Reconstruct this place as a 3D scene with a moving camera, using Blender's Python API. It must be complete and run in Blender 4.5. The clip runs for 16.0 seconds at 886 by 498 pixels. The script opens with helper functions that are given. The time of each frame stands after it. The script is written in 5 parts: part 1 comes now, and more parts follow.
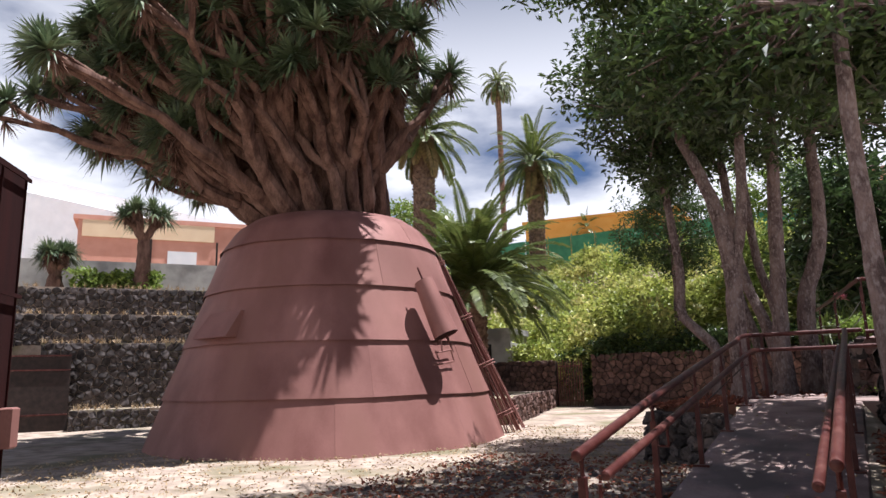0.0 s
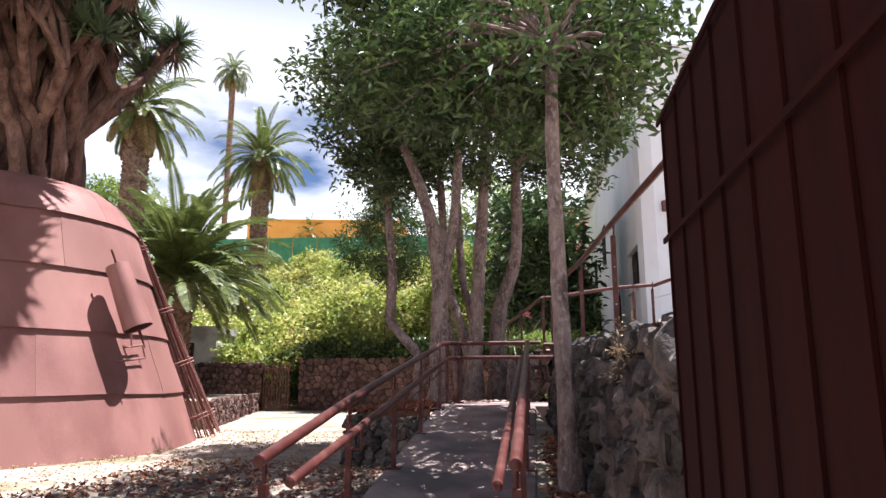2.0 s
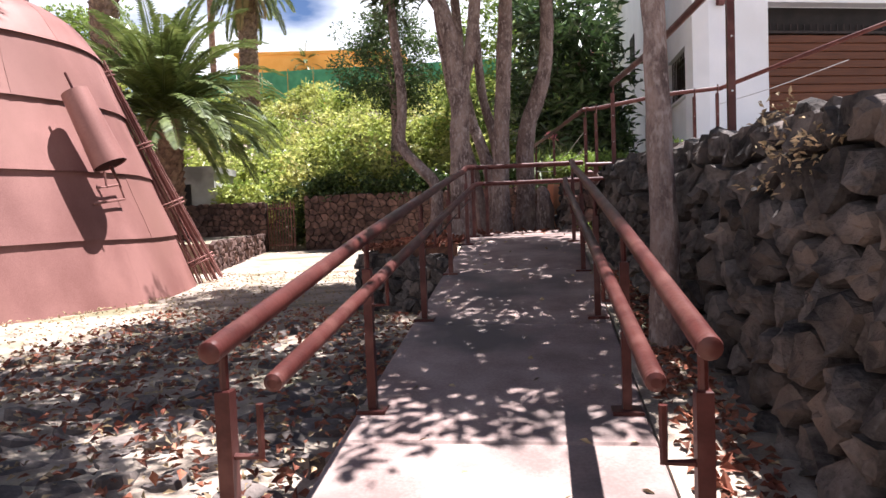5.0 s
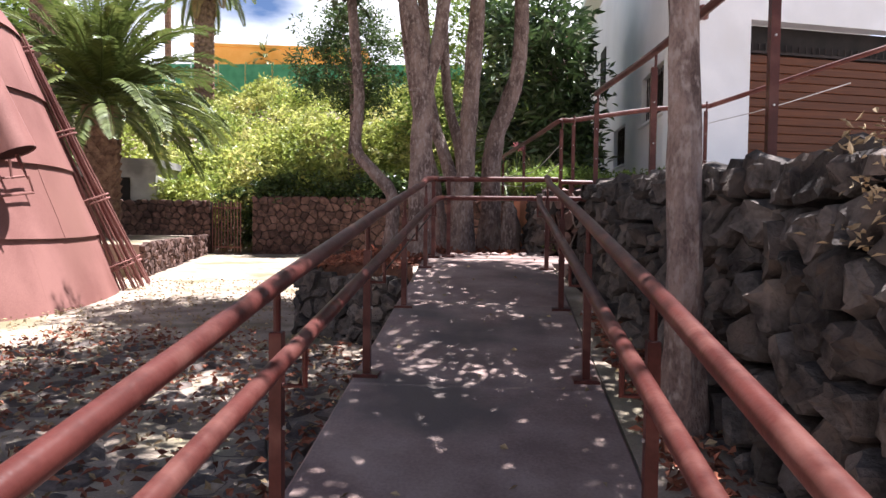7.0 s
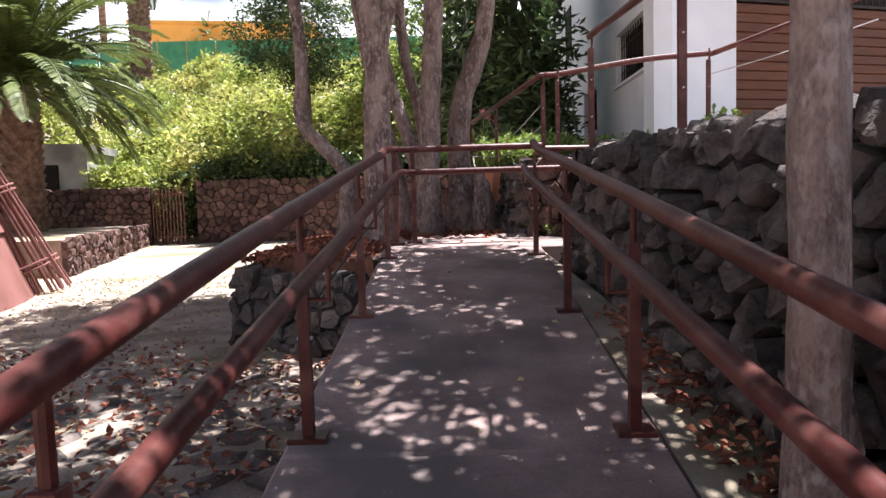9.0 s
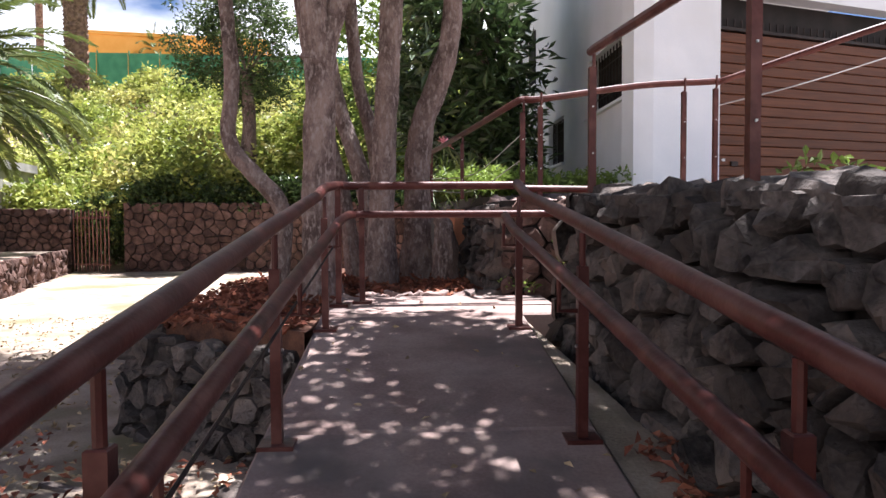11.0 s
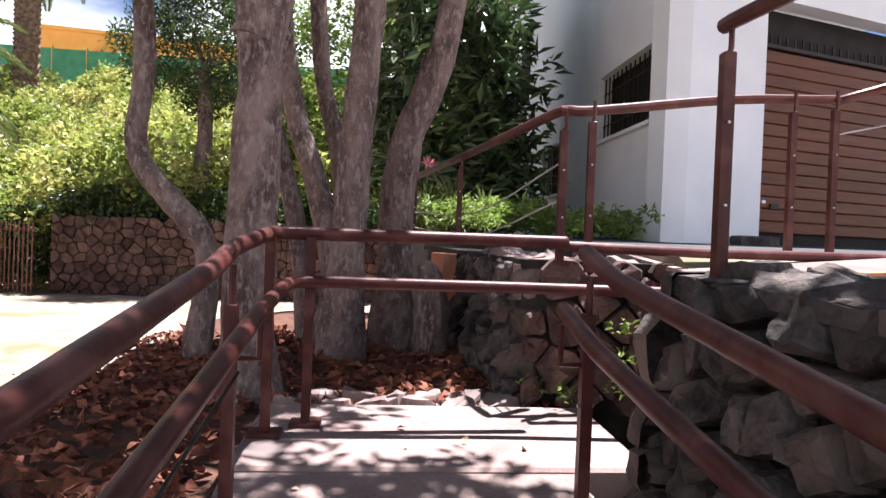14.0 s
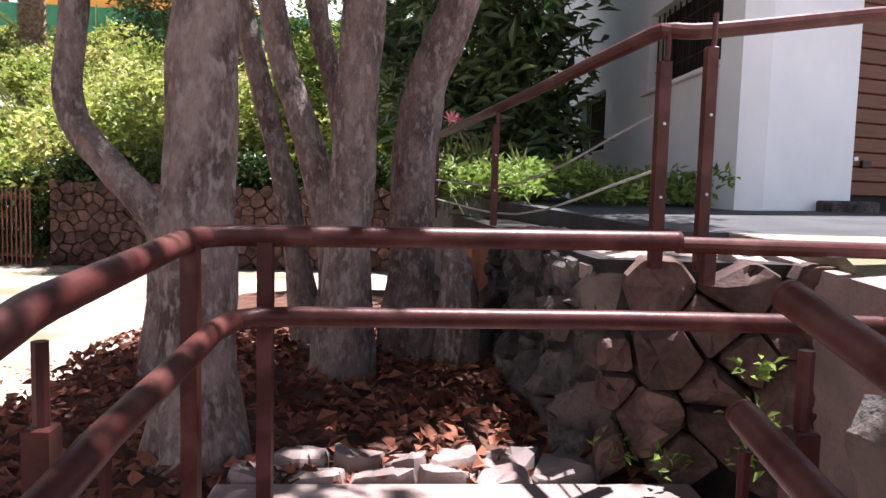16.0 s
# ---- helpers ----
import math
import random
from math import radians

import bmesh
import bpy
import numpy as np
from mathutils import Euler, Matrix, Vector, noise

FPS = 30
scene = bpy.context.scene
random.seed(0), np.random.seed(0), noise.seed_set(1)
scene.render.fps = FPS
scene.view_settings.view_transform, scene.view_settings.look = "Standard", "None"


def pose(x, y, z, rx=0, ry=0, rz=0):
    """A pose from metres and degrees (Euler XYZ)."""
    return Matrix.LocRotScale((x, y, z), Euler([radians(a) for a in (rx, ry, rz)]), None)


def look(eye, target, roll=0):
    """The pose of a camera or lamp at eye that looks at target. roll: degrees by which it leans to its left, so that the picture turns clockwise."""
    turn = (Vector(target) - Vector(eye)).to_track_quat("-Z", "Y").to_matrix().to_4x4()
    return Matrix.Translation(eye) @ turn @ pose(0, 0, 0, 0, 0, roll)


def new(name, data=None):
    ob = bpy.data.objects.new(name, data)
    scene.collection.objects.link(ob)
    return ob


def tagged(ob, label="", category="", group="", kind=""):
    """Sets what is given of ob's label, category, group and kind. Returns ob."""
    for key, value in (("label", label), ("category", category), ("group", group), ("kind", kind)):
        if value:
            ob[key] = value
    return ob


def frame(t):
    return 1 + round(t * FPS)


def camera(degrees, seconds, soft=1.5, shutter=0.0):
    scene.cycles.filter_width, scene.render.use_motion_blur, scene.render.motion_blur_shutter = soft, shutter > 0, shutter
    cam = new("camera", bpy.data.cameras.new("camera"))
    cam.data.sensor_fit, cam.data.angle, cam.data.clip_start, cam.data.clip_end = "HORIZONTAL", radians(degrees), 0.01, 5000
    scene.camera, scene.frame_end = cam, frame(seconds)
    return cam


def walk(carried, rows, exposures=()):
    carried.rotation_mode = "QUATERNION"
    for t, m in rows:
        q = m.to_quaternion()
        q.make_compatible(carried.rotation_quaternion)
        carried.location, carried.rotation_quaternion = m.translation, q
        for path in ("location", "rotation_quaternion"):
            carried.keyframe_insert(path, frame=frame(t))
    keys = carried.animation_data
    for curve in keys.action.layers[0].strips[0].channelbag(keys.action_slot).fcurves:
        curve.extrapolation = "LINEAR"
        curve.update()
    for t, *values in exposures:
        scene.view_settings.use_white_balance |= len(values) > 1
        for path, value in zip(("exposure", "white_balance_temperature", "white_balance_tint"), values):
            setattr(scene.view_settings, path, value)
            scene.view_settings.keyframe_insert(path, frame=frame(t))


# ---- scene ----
cam = camera(66.6, 16.0)
PATH = [
    (0, (0.806, 0.935, 1.419), (-0.215, 2.612, 1.798), -1.6),
    (0.5, (0.817, 0.976, 1.412), (0.059, 2.795, 1.749), 0.5),
    (1, (0.833, 0.999, 1.412), (0.301, 2.895, 1.756), -0.1),
    (1.5, (0.748, 1.087, 1.404), (0.427, 3.045, 1.654), -2.4),
    (2, (0.745, 1.33, 1.369), (0.483, 3.275, 1.75), -0.1),
    (2.5, (0.759, 1.577, 1.355), (0.47, 3.549, 1.518), -1.7),
    (3, (0.616, 1.875, 1.353), (0.347, 3.854, 1.464), -1.7),
    (3.5, (0.565, 2.166, 1.359), (0.192, 4.13, 1.414), -0.5),
    (4, (0.511, 2.431, 1.335), (0.135, 4.395, 1.287), 1.1),
    (4.3, (0.397, 2.561, 1.299), (0.034, 4.526, 1.37), -2.3),
    (4.5, (0.306, 2.698, 1.296), (-0.015, 4.672, 1.247), -3.2),
    (6.8, (0.156, 3.998, 1.45), (-0.054, 5.982, 1.3), 1.0),
    (7, (0.113, 4.114, 1.45), (-0.046, 6.106, 1.365), 0.6),
    (7.5, (0.009, 4.371, 1.428), (-0.122, 6.361, 1.268), 0.8),
    (8, (0.023, 4.701, 1.384), (-0.217, 6.68, 1.226), 1.5),
    (8.5, (-0.008, 5.065, 1.402), (-0.152, 7.044, 1.156), 1.5),
    (9, (-0.035, 5.449, 1.465), (-0.081, 7.443, 1.311), -1.7),
    (9.5, (0.001, 5.779, 1.513), (-0.004, 7.777, 1.416), 3.5),
    (10, (-0.095, 6.17, 1.572), (-0.041, 8.166, 1.468), -0.4),
    (10.2, (-0.11, 6.323, 1.587), (-0.047, 8.318, 1.475), -1.5),
    (12.3, (-0.055, 7.68, 1.794), (0.075, 9.676, 1.764), 3.4),
    (12.5, (-0.1, 7.85, 1.799), (-0.036, 9.847, 1.722), 3.0),
    (13, (-0.171, 8.207, 1.836), (0.013, 10.197, 1.749), 1.8),
    (13.5, (-0.09, 8.564, 1.904), (-0.015, 10.559, 1.786), 2.4),
    (14, (-0.144, 8.879, 1.942), (0.047, 10.87, 1.913), 2.2),
    (14.5, (-0.16, 9.203, 1.966), (0.049, 11.185, 1.806), 1.3),
    (15, (-0.075, 9.473, 2.026), (0.074, 11.458, 1.824), 1.9),
    (15.5, (-0.087, 9.829, 2.042), (0.073, 11.818, 1.899), 2.4),
    (16, (-0.069, 10.188, 2.078), (0.056, 12.178, 1.92), 1.5),
]
walk(cam, [(t, look(eye, target, roll)) for t, eye, target, roll in PATH], [(0, 1.1, 6050, 14), (1.5, 1.75, 6050, 14), (4.5, 1.8, 6100, 14), (9, 1.95, 6100, 14), (12.5, 1.95, 6050, 14), (16, 1.9, 5950, 14)])

# ---- light ----
world = bpy.data.worlds.new("sky")
scene.world = world
world.use_nodes = True
wn = world.node_tree.nodes
sky = wn.new("ShaderNodeTexSky")
sky.sky_type, sky.sun_disc = "NISHITA", False
sky.air_density, sky.dust_density = 0.45, 0.2
sky.sun_elevation, sky.sun_rotation = radians(73), radians(53)
wl = world.node_tree.links
cloud_co = wn.new("ShaderNodeTexCoord")
cloud_map = wn.new("ShaderNodeMapping")
cloud_map.inputs["Scale"].default_value = (1, 1, 2.6)
cloud = wn.new("ShaderNodeTexNoise")
cloud.inputs["Scale"].default_value, cloud.inputs["Detail"].default_value = 2.2, 9
cloud_edge = wn.new("ShaderNodeMapRange")
cloud_edge.inputs[1].default_value, cloud_edge.inputs[2].default_value = 0.36, 0.5
cloud_mix = wn.new("ShaderNodeMixRGB")
cloud_mix.inputs[2].default_value = (10, 10, 10.2, 1)
wl.new(cloud_co.outputs["Generated"], cloud_map.inputs[0])
wl.new(cloud_map.outputs[0], cloud.inputs["Vector"])
wl.new(cloud.outputs[0], cloud_edge.inputs[0])
cloud_sep = wn.new("ShaderNodeSeparateXYZ")
cloud_low = wn.new("ShaderNodeMapRange")
cloud_low.inputs[1].default_value, cloud_low.inputs[2].default_value = 0.6, 0.38
cloud_fac = wn.new("ShaderNodeMath")
cloud_fac.operation = "MULTIPLY"
wl.new(cloud_co.outputs["Generated"], cloud_sep.inputs[0])
wl.new(cloud_sep.outputs[2], cloud_low.inputs[0])
wl.new(cloud_edge.outputs[0], cloud_fac.inputs[0])
wl.new(cloud_low.outputs[0], cloud_fac.inputs[1])
wl.new(cloud_fac.outputs[0], cloud_mix.inputs[0])
wl.new(sky.outputs[0], cloud_mix.inputs[1])
wl.new(cloud_mix.outputs[0], wn["Background"].inputs[0])
wn["Background"].inputs[1].default_value = 0.05
sun = new("sun", bpy.data.lights.new("sun", "SUN"))
sun.data.energy, sun.data.angle, sun.data.color = 5.0, radians(0.53), (1.0, 0.965, 0.925)
sun.matrix_world = look((4, 12, 20), (4 - 0.24, 12 - 0.18, 19))


# ---- materials ----
def surface(name, c1, c2, scale=6.0, rough=0.85, bump=0.3, metal=0.0, stain=None, stain_scale=0.8, vary=0.0, island=0.0, stretch=(1, 1, 1), fine=60.0, through_light=0.0):
    m = bpy.data.materials.new(name)
    m.use_nodes = True
    n, l = m.node_tree.nodes, m.node_tree.links
    b = n["Principled BSDF"]
    co = n.new("ShaderNodeTexCoord")
    mp = n.new("ShaderNodeMapping")
    mp.inputs["Scale"].default_value = stretch
    geo = n.new("ShaderNodeNewGeometry")
    l.new(geo.outputs["Position"], mp.inputs[0])
    big = n.new("ShaderNodeTexNoise")
    big.inputs["Scale"].default_value, big.inputs["Detail"].default_value = scale, 8
    l.new(mp.outputs[0], big.inputs["Vector"])
    small = n.new("ShaderNodeTexNoise")
    small.inputs["Scale"].default_value, small.inputs["Detail"].default_value = fine, 4
    l.new(mp.outputs[0], small.inputs["Vector"])
    ramp = n.new("ShaderNodeValToRGB")
    ramp.color_ramp.elements[0].position, ramp.color_ramp.elements[1].position = 0.32, 0.68
    ramp.color_ramp.elements[0].color, ramp.color_ramp.elements[1].color = (*c1, 1), (*c2, 1)
    add = n.new("ShaderNodeMath")
    add.operation = "MULTIPLY_ADD"
    l.new(small.outputs[0], add.inputs[0])
    add.inputs[1].default_value = 0.4
    sub = n.new("ShaderNodeMath")
    sub.operation = "SUBTRACT"
    l.new(big.outputs[0], sub.inputs[0])
    sub.inputs[1].default_value = 0.2
    l.new(sub.outputs[0], add.inputs[2])
    l.new(add.outputs[0], ramp.inputs[0])
    col = ramp.outputs[0]
    if stain:
        st = n.new("ShaderNodeTexNoise")
        st.inputs["Scale"].default_value, st.inputs["Detail"].default_value = stain_scale, 6
        l.new(mp.outputs[0], st.inputs["Vector"])
        sr = n.new("ShaderNodeValToRGB")
        sr.color_ramp.elements[0].position, sr.color_ramp.elements[1].position = 0.5, 0.66
        l.new(st.outputs[0], sr.inputs[0])
        mx = n.new("ShaderNodeMixRGB")
        l.new(sr.outputs[0], mx.inputs[0])
        l.new(col, mx.inputs[1])
        mx.inputs[2].default_value = (*stain, 1)
        col = mx.outputs[0]
    for amount, source in ((vary, "o"), (island, "i")):
        if amount:
            src = n.new("ShaderNodeObjectInfo").outputs["Random"] if source == "o" else geo.outputs["Random Per Island"]
            mr = n.new("ShaderNodeMapRange")
            mr.inputs[3].default_value, mr.inputs[4].default_value = 1 - amount, 1 + amount
            l.new(src, mr.inputs[0])
            hs = n.new("ShaderNodeHueSaturation")
            l.new(mr.outputs[0], hs.inputs["Value"])
            l.new(col, hs.inputs["Color"])
            col = hs.outputs[0]
    l.new(col, b.inputs["Base Color"])
    b.inputs["Roughness"].default_value, b.inputs["Metallic"].default_value = rough, metal
    b.inputs["Specular IOR Level"].default_value = 0.5 if through_light else 0.2
    if bump:
        bp = n.new("ShaderNodeBump")
        bp.inputs["Strength"].default_value, bp.inputs["Distance"].default_value = bump, 0.02
        l.new(add.outputs[0], bp.inputs["Height"])
        l.new(bp.outputs[0], b.inputs["Normal"])
    if through_light:
        tr = n.new("ShaderNodeBsdfTranslucent")
        l.new(col, tr.inputs[0])
        mix = n.new("ShaderNodeMixShader")
        mix.inputs[0].default_value = through_light
        l.new(b.outputs[0], mix.inputs[1])
        l.new(tr.outputs[0], mix.inputs[2])
        l.new(mix.outputs[0], n["Material Output"].inputs[0])
    return m


M_GROUND = surface("dry_earth", (0.21, 0.16, 0.125), (0.43, 0.35, 0.28), 2.5, 0.95, 0.6, stain=(0.17, 0.15, 0.09), stain_scale=0.7)
M_LITTER = surface("leaf_litter_soil", (0.06, 0.03, 0.022), (0.15, 0.07, 0.045), 9, 0.95, 0.8)
M_CONCRETE = surface("worn_concrete", (0.21, 0.143, 0.128), (0.345, 0.255, 0.228), 3, 0.9, 0.25, stain=(0.15, 0.12, 0.11), stain_scale=1.3)
# Drive concrete with the shade before the house put into its colour.
M_DRIVE_SHADED = surface("shaded_drive_concrete", (0.05, 0.047, 0.049), (0.085, 0.08, 0.08), 2, 0.9, 0.2)
M_RAIL = surface("red_oxide_paint", (0.048, 0.012, 0.01), (0.08, 0.022, 0.018), 7, 0.4, 0.12, stain=(0.11, 0.042, 0.034), stain_scale=6)
M_CORTEN = surface("rusted_sheet_steel", (0.16, 0.068, 0.058), (0.27, 0.13, 0.112), 1.1, 0.62, 0.1, metal=0.15, stain=(0.21, 0.1, 0.082), stain_scale=0.6, vary=0.06, fine=90, stretch=(1, 1, 0.5))
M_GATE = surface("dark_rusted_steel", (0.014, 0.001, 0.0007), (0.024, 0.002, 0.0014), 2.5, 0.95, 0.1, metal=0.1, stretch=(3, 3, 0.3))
M_BASALT = surface("basalt", (0.026, 0.022, 0.021), (0.11, 0.092, 0.084), 7, 0.92, 1.6, stain=(0.13, 0.1, 0.085), stain_scale=3, vary=0.45, fine=40)
M_REDSTONE = surface("reddish_stone", (0.06, 0.036, 0.031), (0.15, 0.09, 0.074), 6, 0.92, 0.8, vary=0.35, fine=40)
M_REDSTONE_I = surface("reddish_stone_rubble", (0.07, 0.04, 0.034), (0.18, 0.105, 0.085), 6, 0.92, 0.8, island=0.35, fine=40)
M_BASALT_I = surface("basalt_rubble", (0.024, 0.021, 0.021), (0.09, 0.075, 0.07), 7, 0.9, 0.9, island=0.45, fine=40)
M_COBBLE = surface("worn_grey_cobble", (0.08, 0.064, 0.058), (0.18, 0.145, 0.128), 5, 0.9, 0.6, island=0.3, fine=40)
M_MORTAR = surface("dark_joint", (0.02, 0.017, 0.016), (0.05, 0.042, 0.038), 8, 0.95, 0.5)
M_BARK = surface("grey_bark", (0.075, 0.05, 0.045), (0.25, 0.18, 0.158), 7, 0.92, 1.3, stain=(0.28, 0.225, 0.205), stain_scale=30, fine=85, stretch=(1, 1, 0.5))
M_DRAGONBARK = surface("dragon_tree_bark", (0.07, 0.036, 0.027), (0.21, 0.125, 0.095), 5, 0.95, 1.0, fine=30, stretch=(1, 1, 0.35))
M_PALMBARK = surface("palm_trunk", (0.1, 0.06, 0.045), (0.26, 0.17, 0.12), 6, 0.95, 1.0, fine=25)
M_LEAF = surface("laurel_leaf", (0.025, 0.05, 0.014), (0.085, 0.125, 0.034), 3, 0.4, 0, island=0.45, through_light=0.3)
# Lit foliage: sunlight is put into this brighter yellow-green.
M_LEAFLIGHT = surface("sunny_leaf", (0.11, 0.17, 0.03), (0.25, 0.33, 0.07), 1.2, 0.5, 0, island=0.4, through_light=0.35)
# Ivy green raised in colour to carry the sun on the bank.
M_IVY = surface("sunlit_ivy_leaf", (0.16, 0.22, 0.04), (0.42, 0.43, 0.11), 0.9, 0.5, 0, island=0.45, stain=(0.5, 0.46, 0.16), stain_scale=0.4, through_light=0.35)
M_LOQUAT = surface("long_dark_leaf", (0.028, 0.055, 0.018), (0.08, 0.125, 0.042), 3, 0.38, 0, island=0.4, through_light=0.2)
M_FROND = surface("palm_frond", (0.07, 0.1, 0.022), (0.16, 0.19, 0.055), 2, 0.42, 0, island=0.3, through_light=0.25)
M_FRONDDRY = surface("dry_frond", (0.22, 0.15, 0.06), (0.36, 0.25, 0.11), 2, 0.7, 0, island=0.3, through_light=0.2)
M_DRAGONLEAF = surface("dragon_tree_leaf", (0.06, 0.095, 0.05), (0.15, 0.195, 0.095), 2, 0.4, 0, island=0.35, through_light=0.15)
M_DRYLEAF = surface("fallen_leaf", (0.12, 0.034, 0.022), (0.28, 0.11, 0.065), 2, 0.75, 0, island=0.5)
M_PALELEAF = surface("pale_fallen_leaf", (0.25, 0.17, 0.09), (0.42, 0.32, 0.2), 2, 0.8, 0, island=0.4)
M_WHITE = surface("white_render", (0.72, 0.73, 0.75), (0.8, 0.8, 0.81), 1.5, 0.9, 0.08, stain=(0.7, 0.7, 0.7), stain_scale=0.5)
M_PINK = surface("pink_render", (0.62, 0.3, 0.22), (0.7, 0.36, 0.27), 1.5, 0.9, 0.05)
M_CREAM = surface("cream_render", (0.75, 0.55, 0.36), (0.8, 0.62, 0.42), 1.5, 0.9, 0.05)
M_ORANGE = surface("orange_render", (0.65, 0.3, 0.06), (0.72, 0.36, 0.09), 1.0, 0.9, 0.05)
M_TERRA = surface("terracotta_render", (0.4, 0.165, 0.09), (0.52, 0.235, 0.14), 3, 0.9, 0.2)
# Wood tone is darkened to include the shade of the garage recess.
M_WOOD = surface("varnished_wood", (0.085, 0.028, 0.012), (0.15, 0.05, 0.02), 3, 0.45, 0.12, stretch=(0.6, 0.6, 12), vary=0.12)
# Near-black colour painted in for the unlit space behind openings.
M_DARK = surface("interior_shade", (0.012, 0.01, 0.009), (0.025, 0.02, 0.018), 3, 0.7, 0)
M_GREENFENCE = surface("green_fence_mesh", (0.05, 0.2, 0.11), (0.08, 0.27, 0.15), 2, 0.6, 0)
M_GREY = surface("grey_plaster", (0.3, 0.29, 0.27), (0.42, 0.4, 0.37), 2, 0.9, 0.2, stain=(0.2, 0.19, 0.18))
M_BLOOM = surface("pink_flower", (0.55, 0.18, 0.24), (0.7, 0.3, 0.34), 3, 0.6, 0)
M_METALDARK = surface("black_steel", (0.02, 0.014, 0.012), (0.04, 0.026, 0.022), 6, 0.5, 0.05)
M_HOSE = surface("grey_hose", (0.12, 0.11, 0.1), (0.2, 0.18, 0.16), 5, 0.6, 0)
M_WIRE = surface("galvanised_wire", (0.4, 0.4, 0.4), (0.55, 0.55, 0.55), 5, 0.4, 0, metal=0.6)


# ---- mesh helpers ----
class Geo:
    """A mesh being gathered: vertices and faces."""

    def __init__(self):
        self.v, self.f, self.smooth = [], [], False

    def box(self, x0, y0, z0, x1, y1, z1, turn=None, bevel=0.0):
        k = len(self.v)
        b = bevel
        pts = []
        for z, i in ((z0, b), (z0 + b, 0), (z1 - b, 0), (z1, b)) if b else ((z0, 0), (z1, 0)):
            pts += [(x0 + i, y0 + i, z), (x1 - i, y0 + i, z), (x1 - i, y1 - i, z), (x0 + i, y1 - i, z)]
        self.v += [tuple(turn @ Vector(p)) if turn else p for p in pts]
        rings = len(pts) // 4
        self.f.append((k + 3, k + 2, k + 1, k))
        for r in range(rings - 1):
            for i in range(4):
                j = (i + 1) % 4
                self.f.append((k + 4 * r + i, k + 4 * r + j, k + 4 * r + 4 + j, k + 4 * r + 4 + i))
        e = k + 4 * (rings - 1)
        self.f.append((e, e + 1, e + 2, e + 3))
        return self

    def prism(self, outline, z0, z1):
        """An upright block over a plan outline (counter-clockwise)."""
        k, n = len(self.v), len(outline)
        tops = z1 if isinstance(z1, (list, tuple)) else [z1] * n
        self.v += [(x, y, z0) for x, y in outline] + [(x, y, t) for (x, y), t in zip(outline, tops)]
        self.f.append(tuple(range(k + n - 1, k - 1, -1)))
        self.f.append(tuple(range(k + n, k + 2 * n)))
        for i in range(n):
            j = (i + 1) % n
            self.f.append((k + i, k + j, k + n + j, k + n + i))
        return self

    def tube(self, pts, radii, n=8, wobble=0.0, caps=True):
        pts = [Vector(p) for p in pts]
        if not isinstance(radii, (list, tuple)):
            radii = [radii] * len(pts)
        k = len(self.v)
        side = None
        for i, p in enumerate(pts):
            d = (pts[min(i + 1, len(pts) - 1)] - pts[max(i - 1, 0)]).normalized()
            if side is None:
                side = d.orthogonal().normalized()
            side = (side - d * side.dot(d)).normalized()
            up = d.cross(side)
            for a in range(n):
                w = 2 * math.pi * a / n
                r = radii[i] * (1 + (noise.noise(p * 3 + Vector((a * 1.7, i * 0.3, 0))) * wobble if wobble else 0))
                self.v.append(tuple(p + (side * math.cos(w) + up * math.sin(w)) * r))
        for i in range(len(pts) - 1):
            for a in range(n):
                b = (a + 1) % n
                self.f.append((k + i * n + a, k + i * n + b, k + (i + 1) * n + b, k + (i + 1) * n + a))
        if caps:
            self.f.append(tuple(k + a for a in range(n - 1, -1, -1)))
            e = k + (len(pts) - 1) * n
            self.f.append(tuple(e + a for a in range(n)))
        return self

    def mesh(self, name):
        me = bpy.data.meshes.new(name)
        me.from_pydata(self.v, [], self.f)
        if self.smooth:
            me.shade_smooth()
            me.set_sharp_from_angle(angle=radians(30))
        me.update()
        return me


def smooth(g):
    g.smooth = True
    return g


def part(name, g, material, parent=None, label=""):
    me = g.mesh(name) if isinstance(g, Geo) else g
    if not me.materials:
        me.materials.append(material)
    ob = new(name, me)
    if parent:
        ob.parent = parent
    if label:
        ob["label"] = label
    return ob


def thing(name, label, category, group="", kind="", at=(0, 0, 0)):
    ob = new(name)
    ob.location = at
    ob.empty_display_size = 0.1
    return tagged(ob, label, category, group, kind)


def spline(pts, steps=6):
    """A smooth line through the points."""
    p = [Vector(q) for q in pts]
    p = [2 * p[0] - p[1]] + p + [2 * p[-1] - p[-2]]
    out = []
    for i in range(1, len(p) - 2):
        for s in range(steps):
            t = s / steps
            a, b, c, d = p[i - 1], p[i], p[i + 1], p[i + 2]
            out.append(0.5 * ((2 * b) + (c - a) * t + (2 * a - 5 * b + 4 * c - d) * t * t + (3 * b - a - 3 * c + d) * t ** 3))
    out.append(p[-2])
    return out


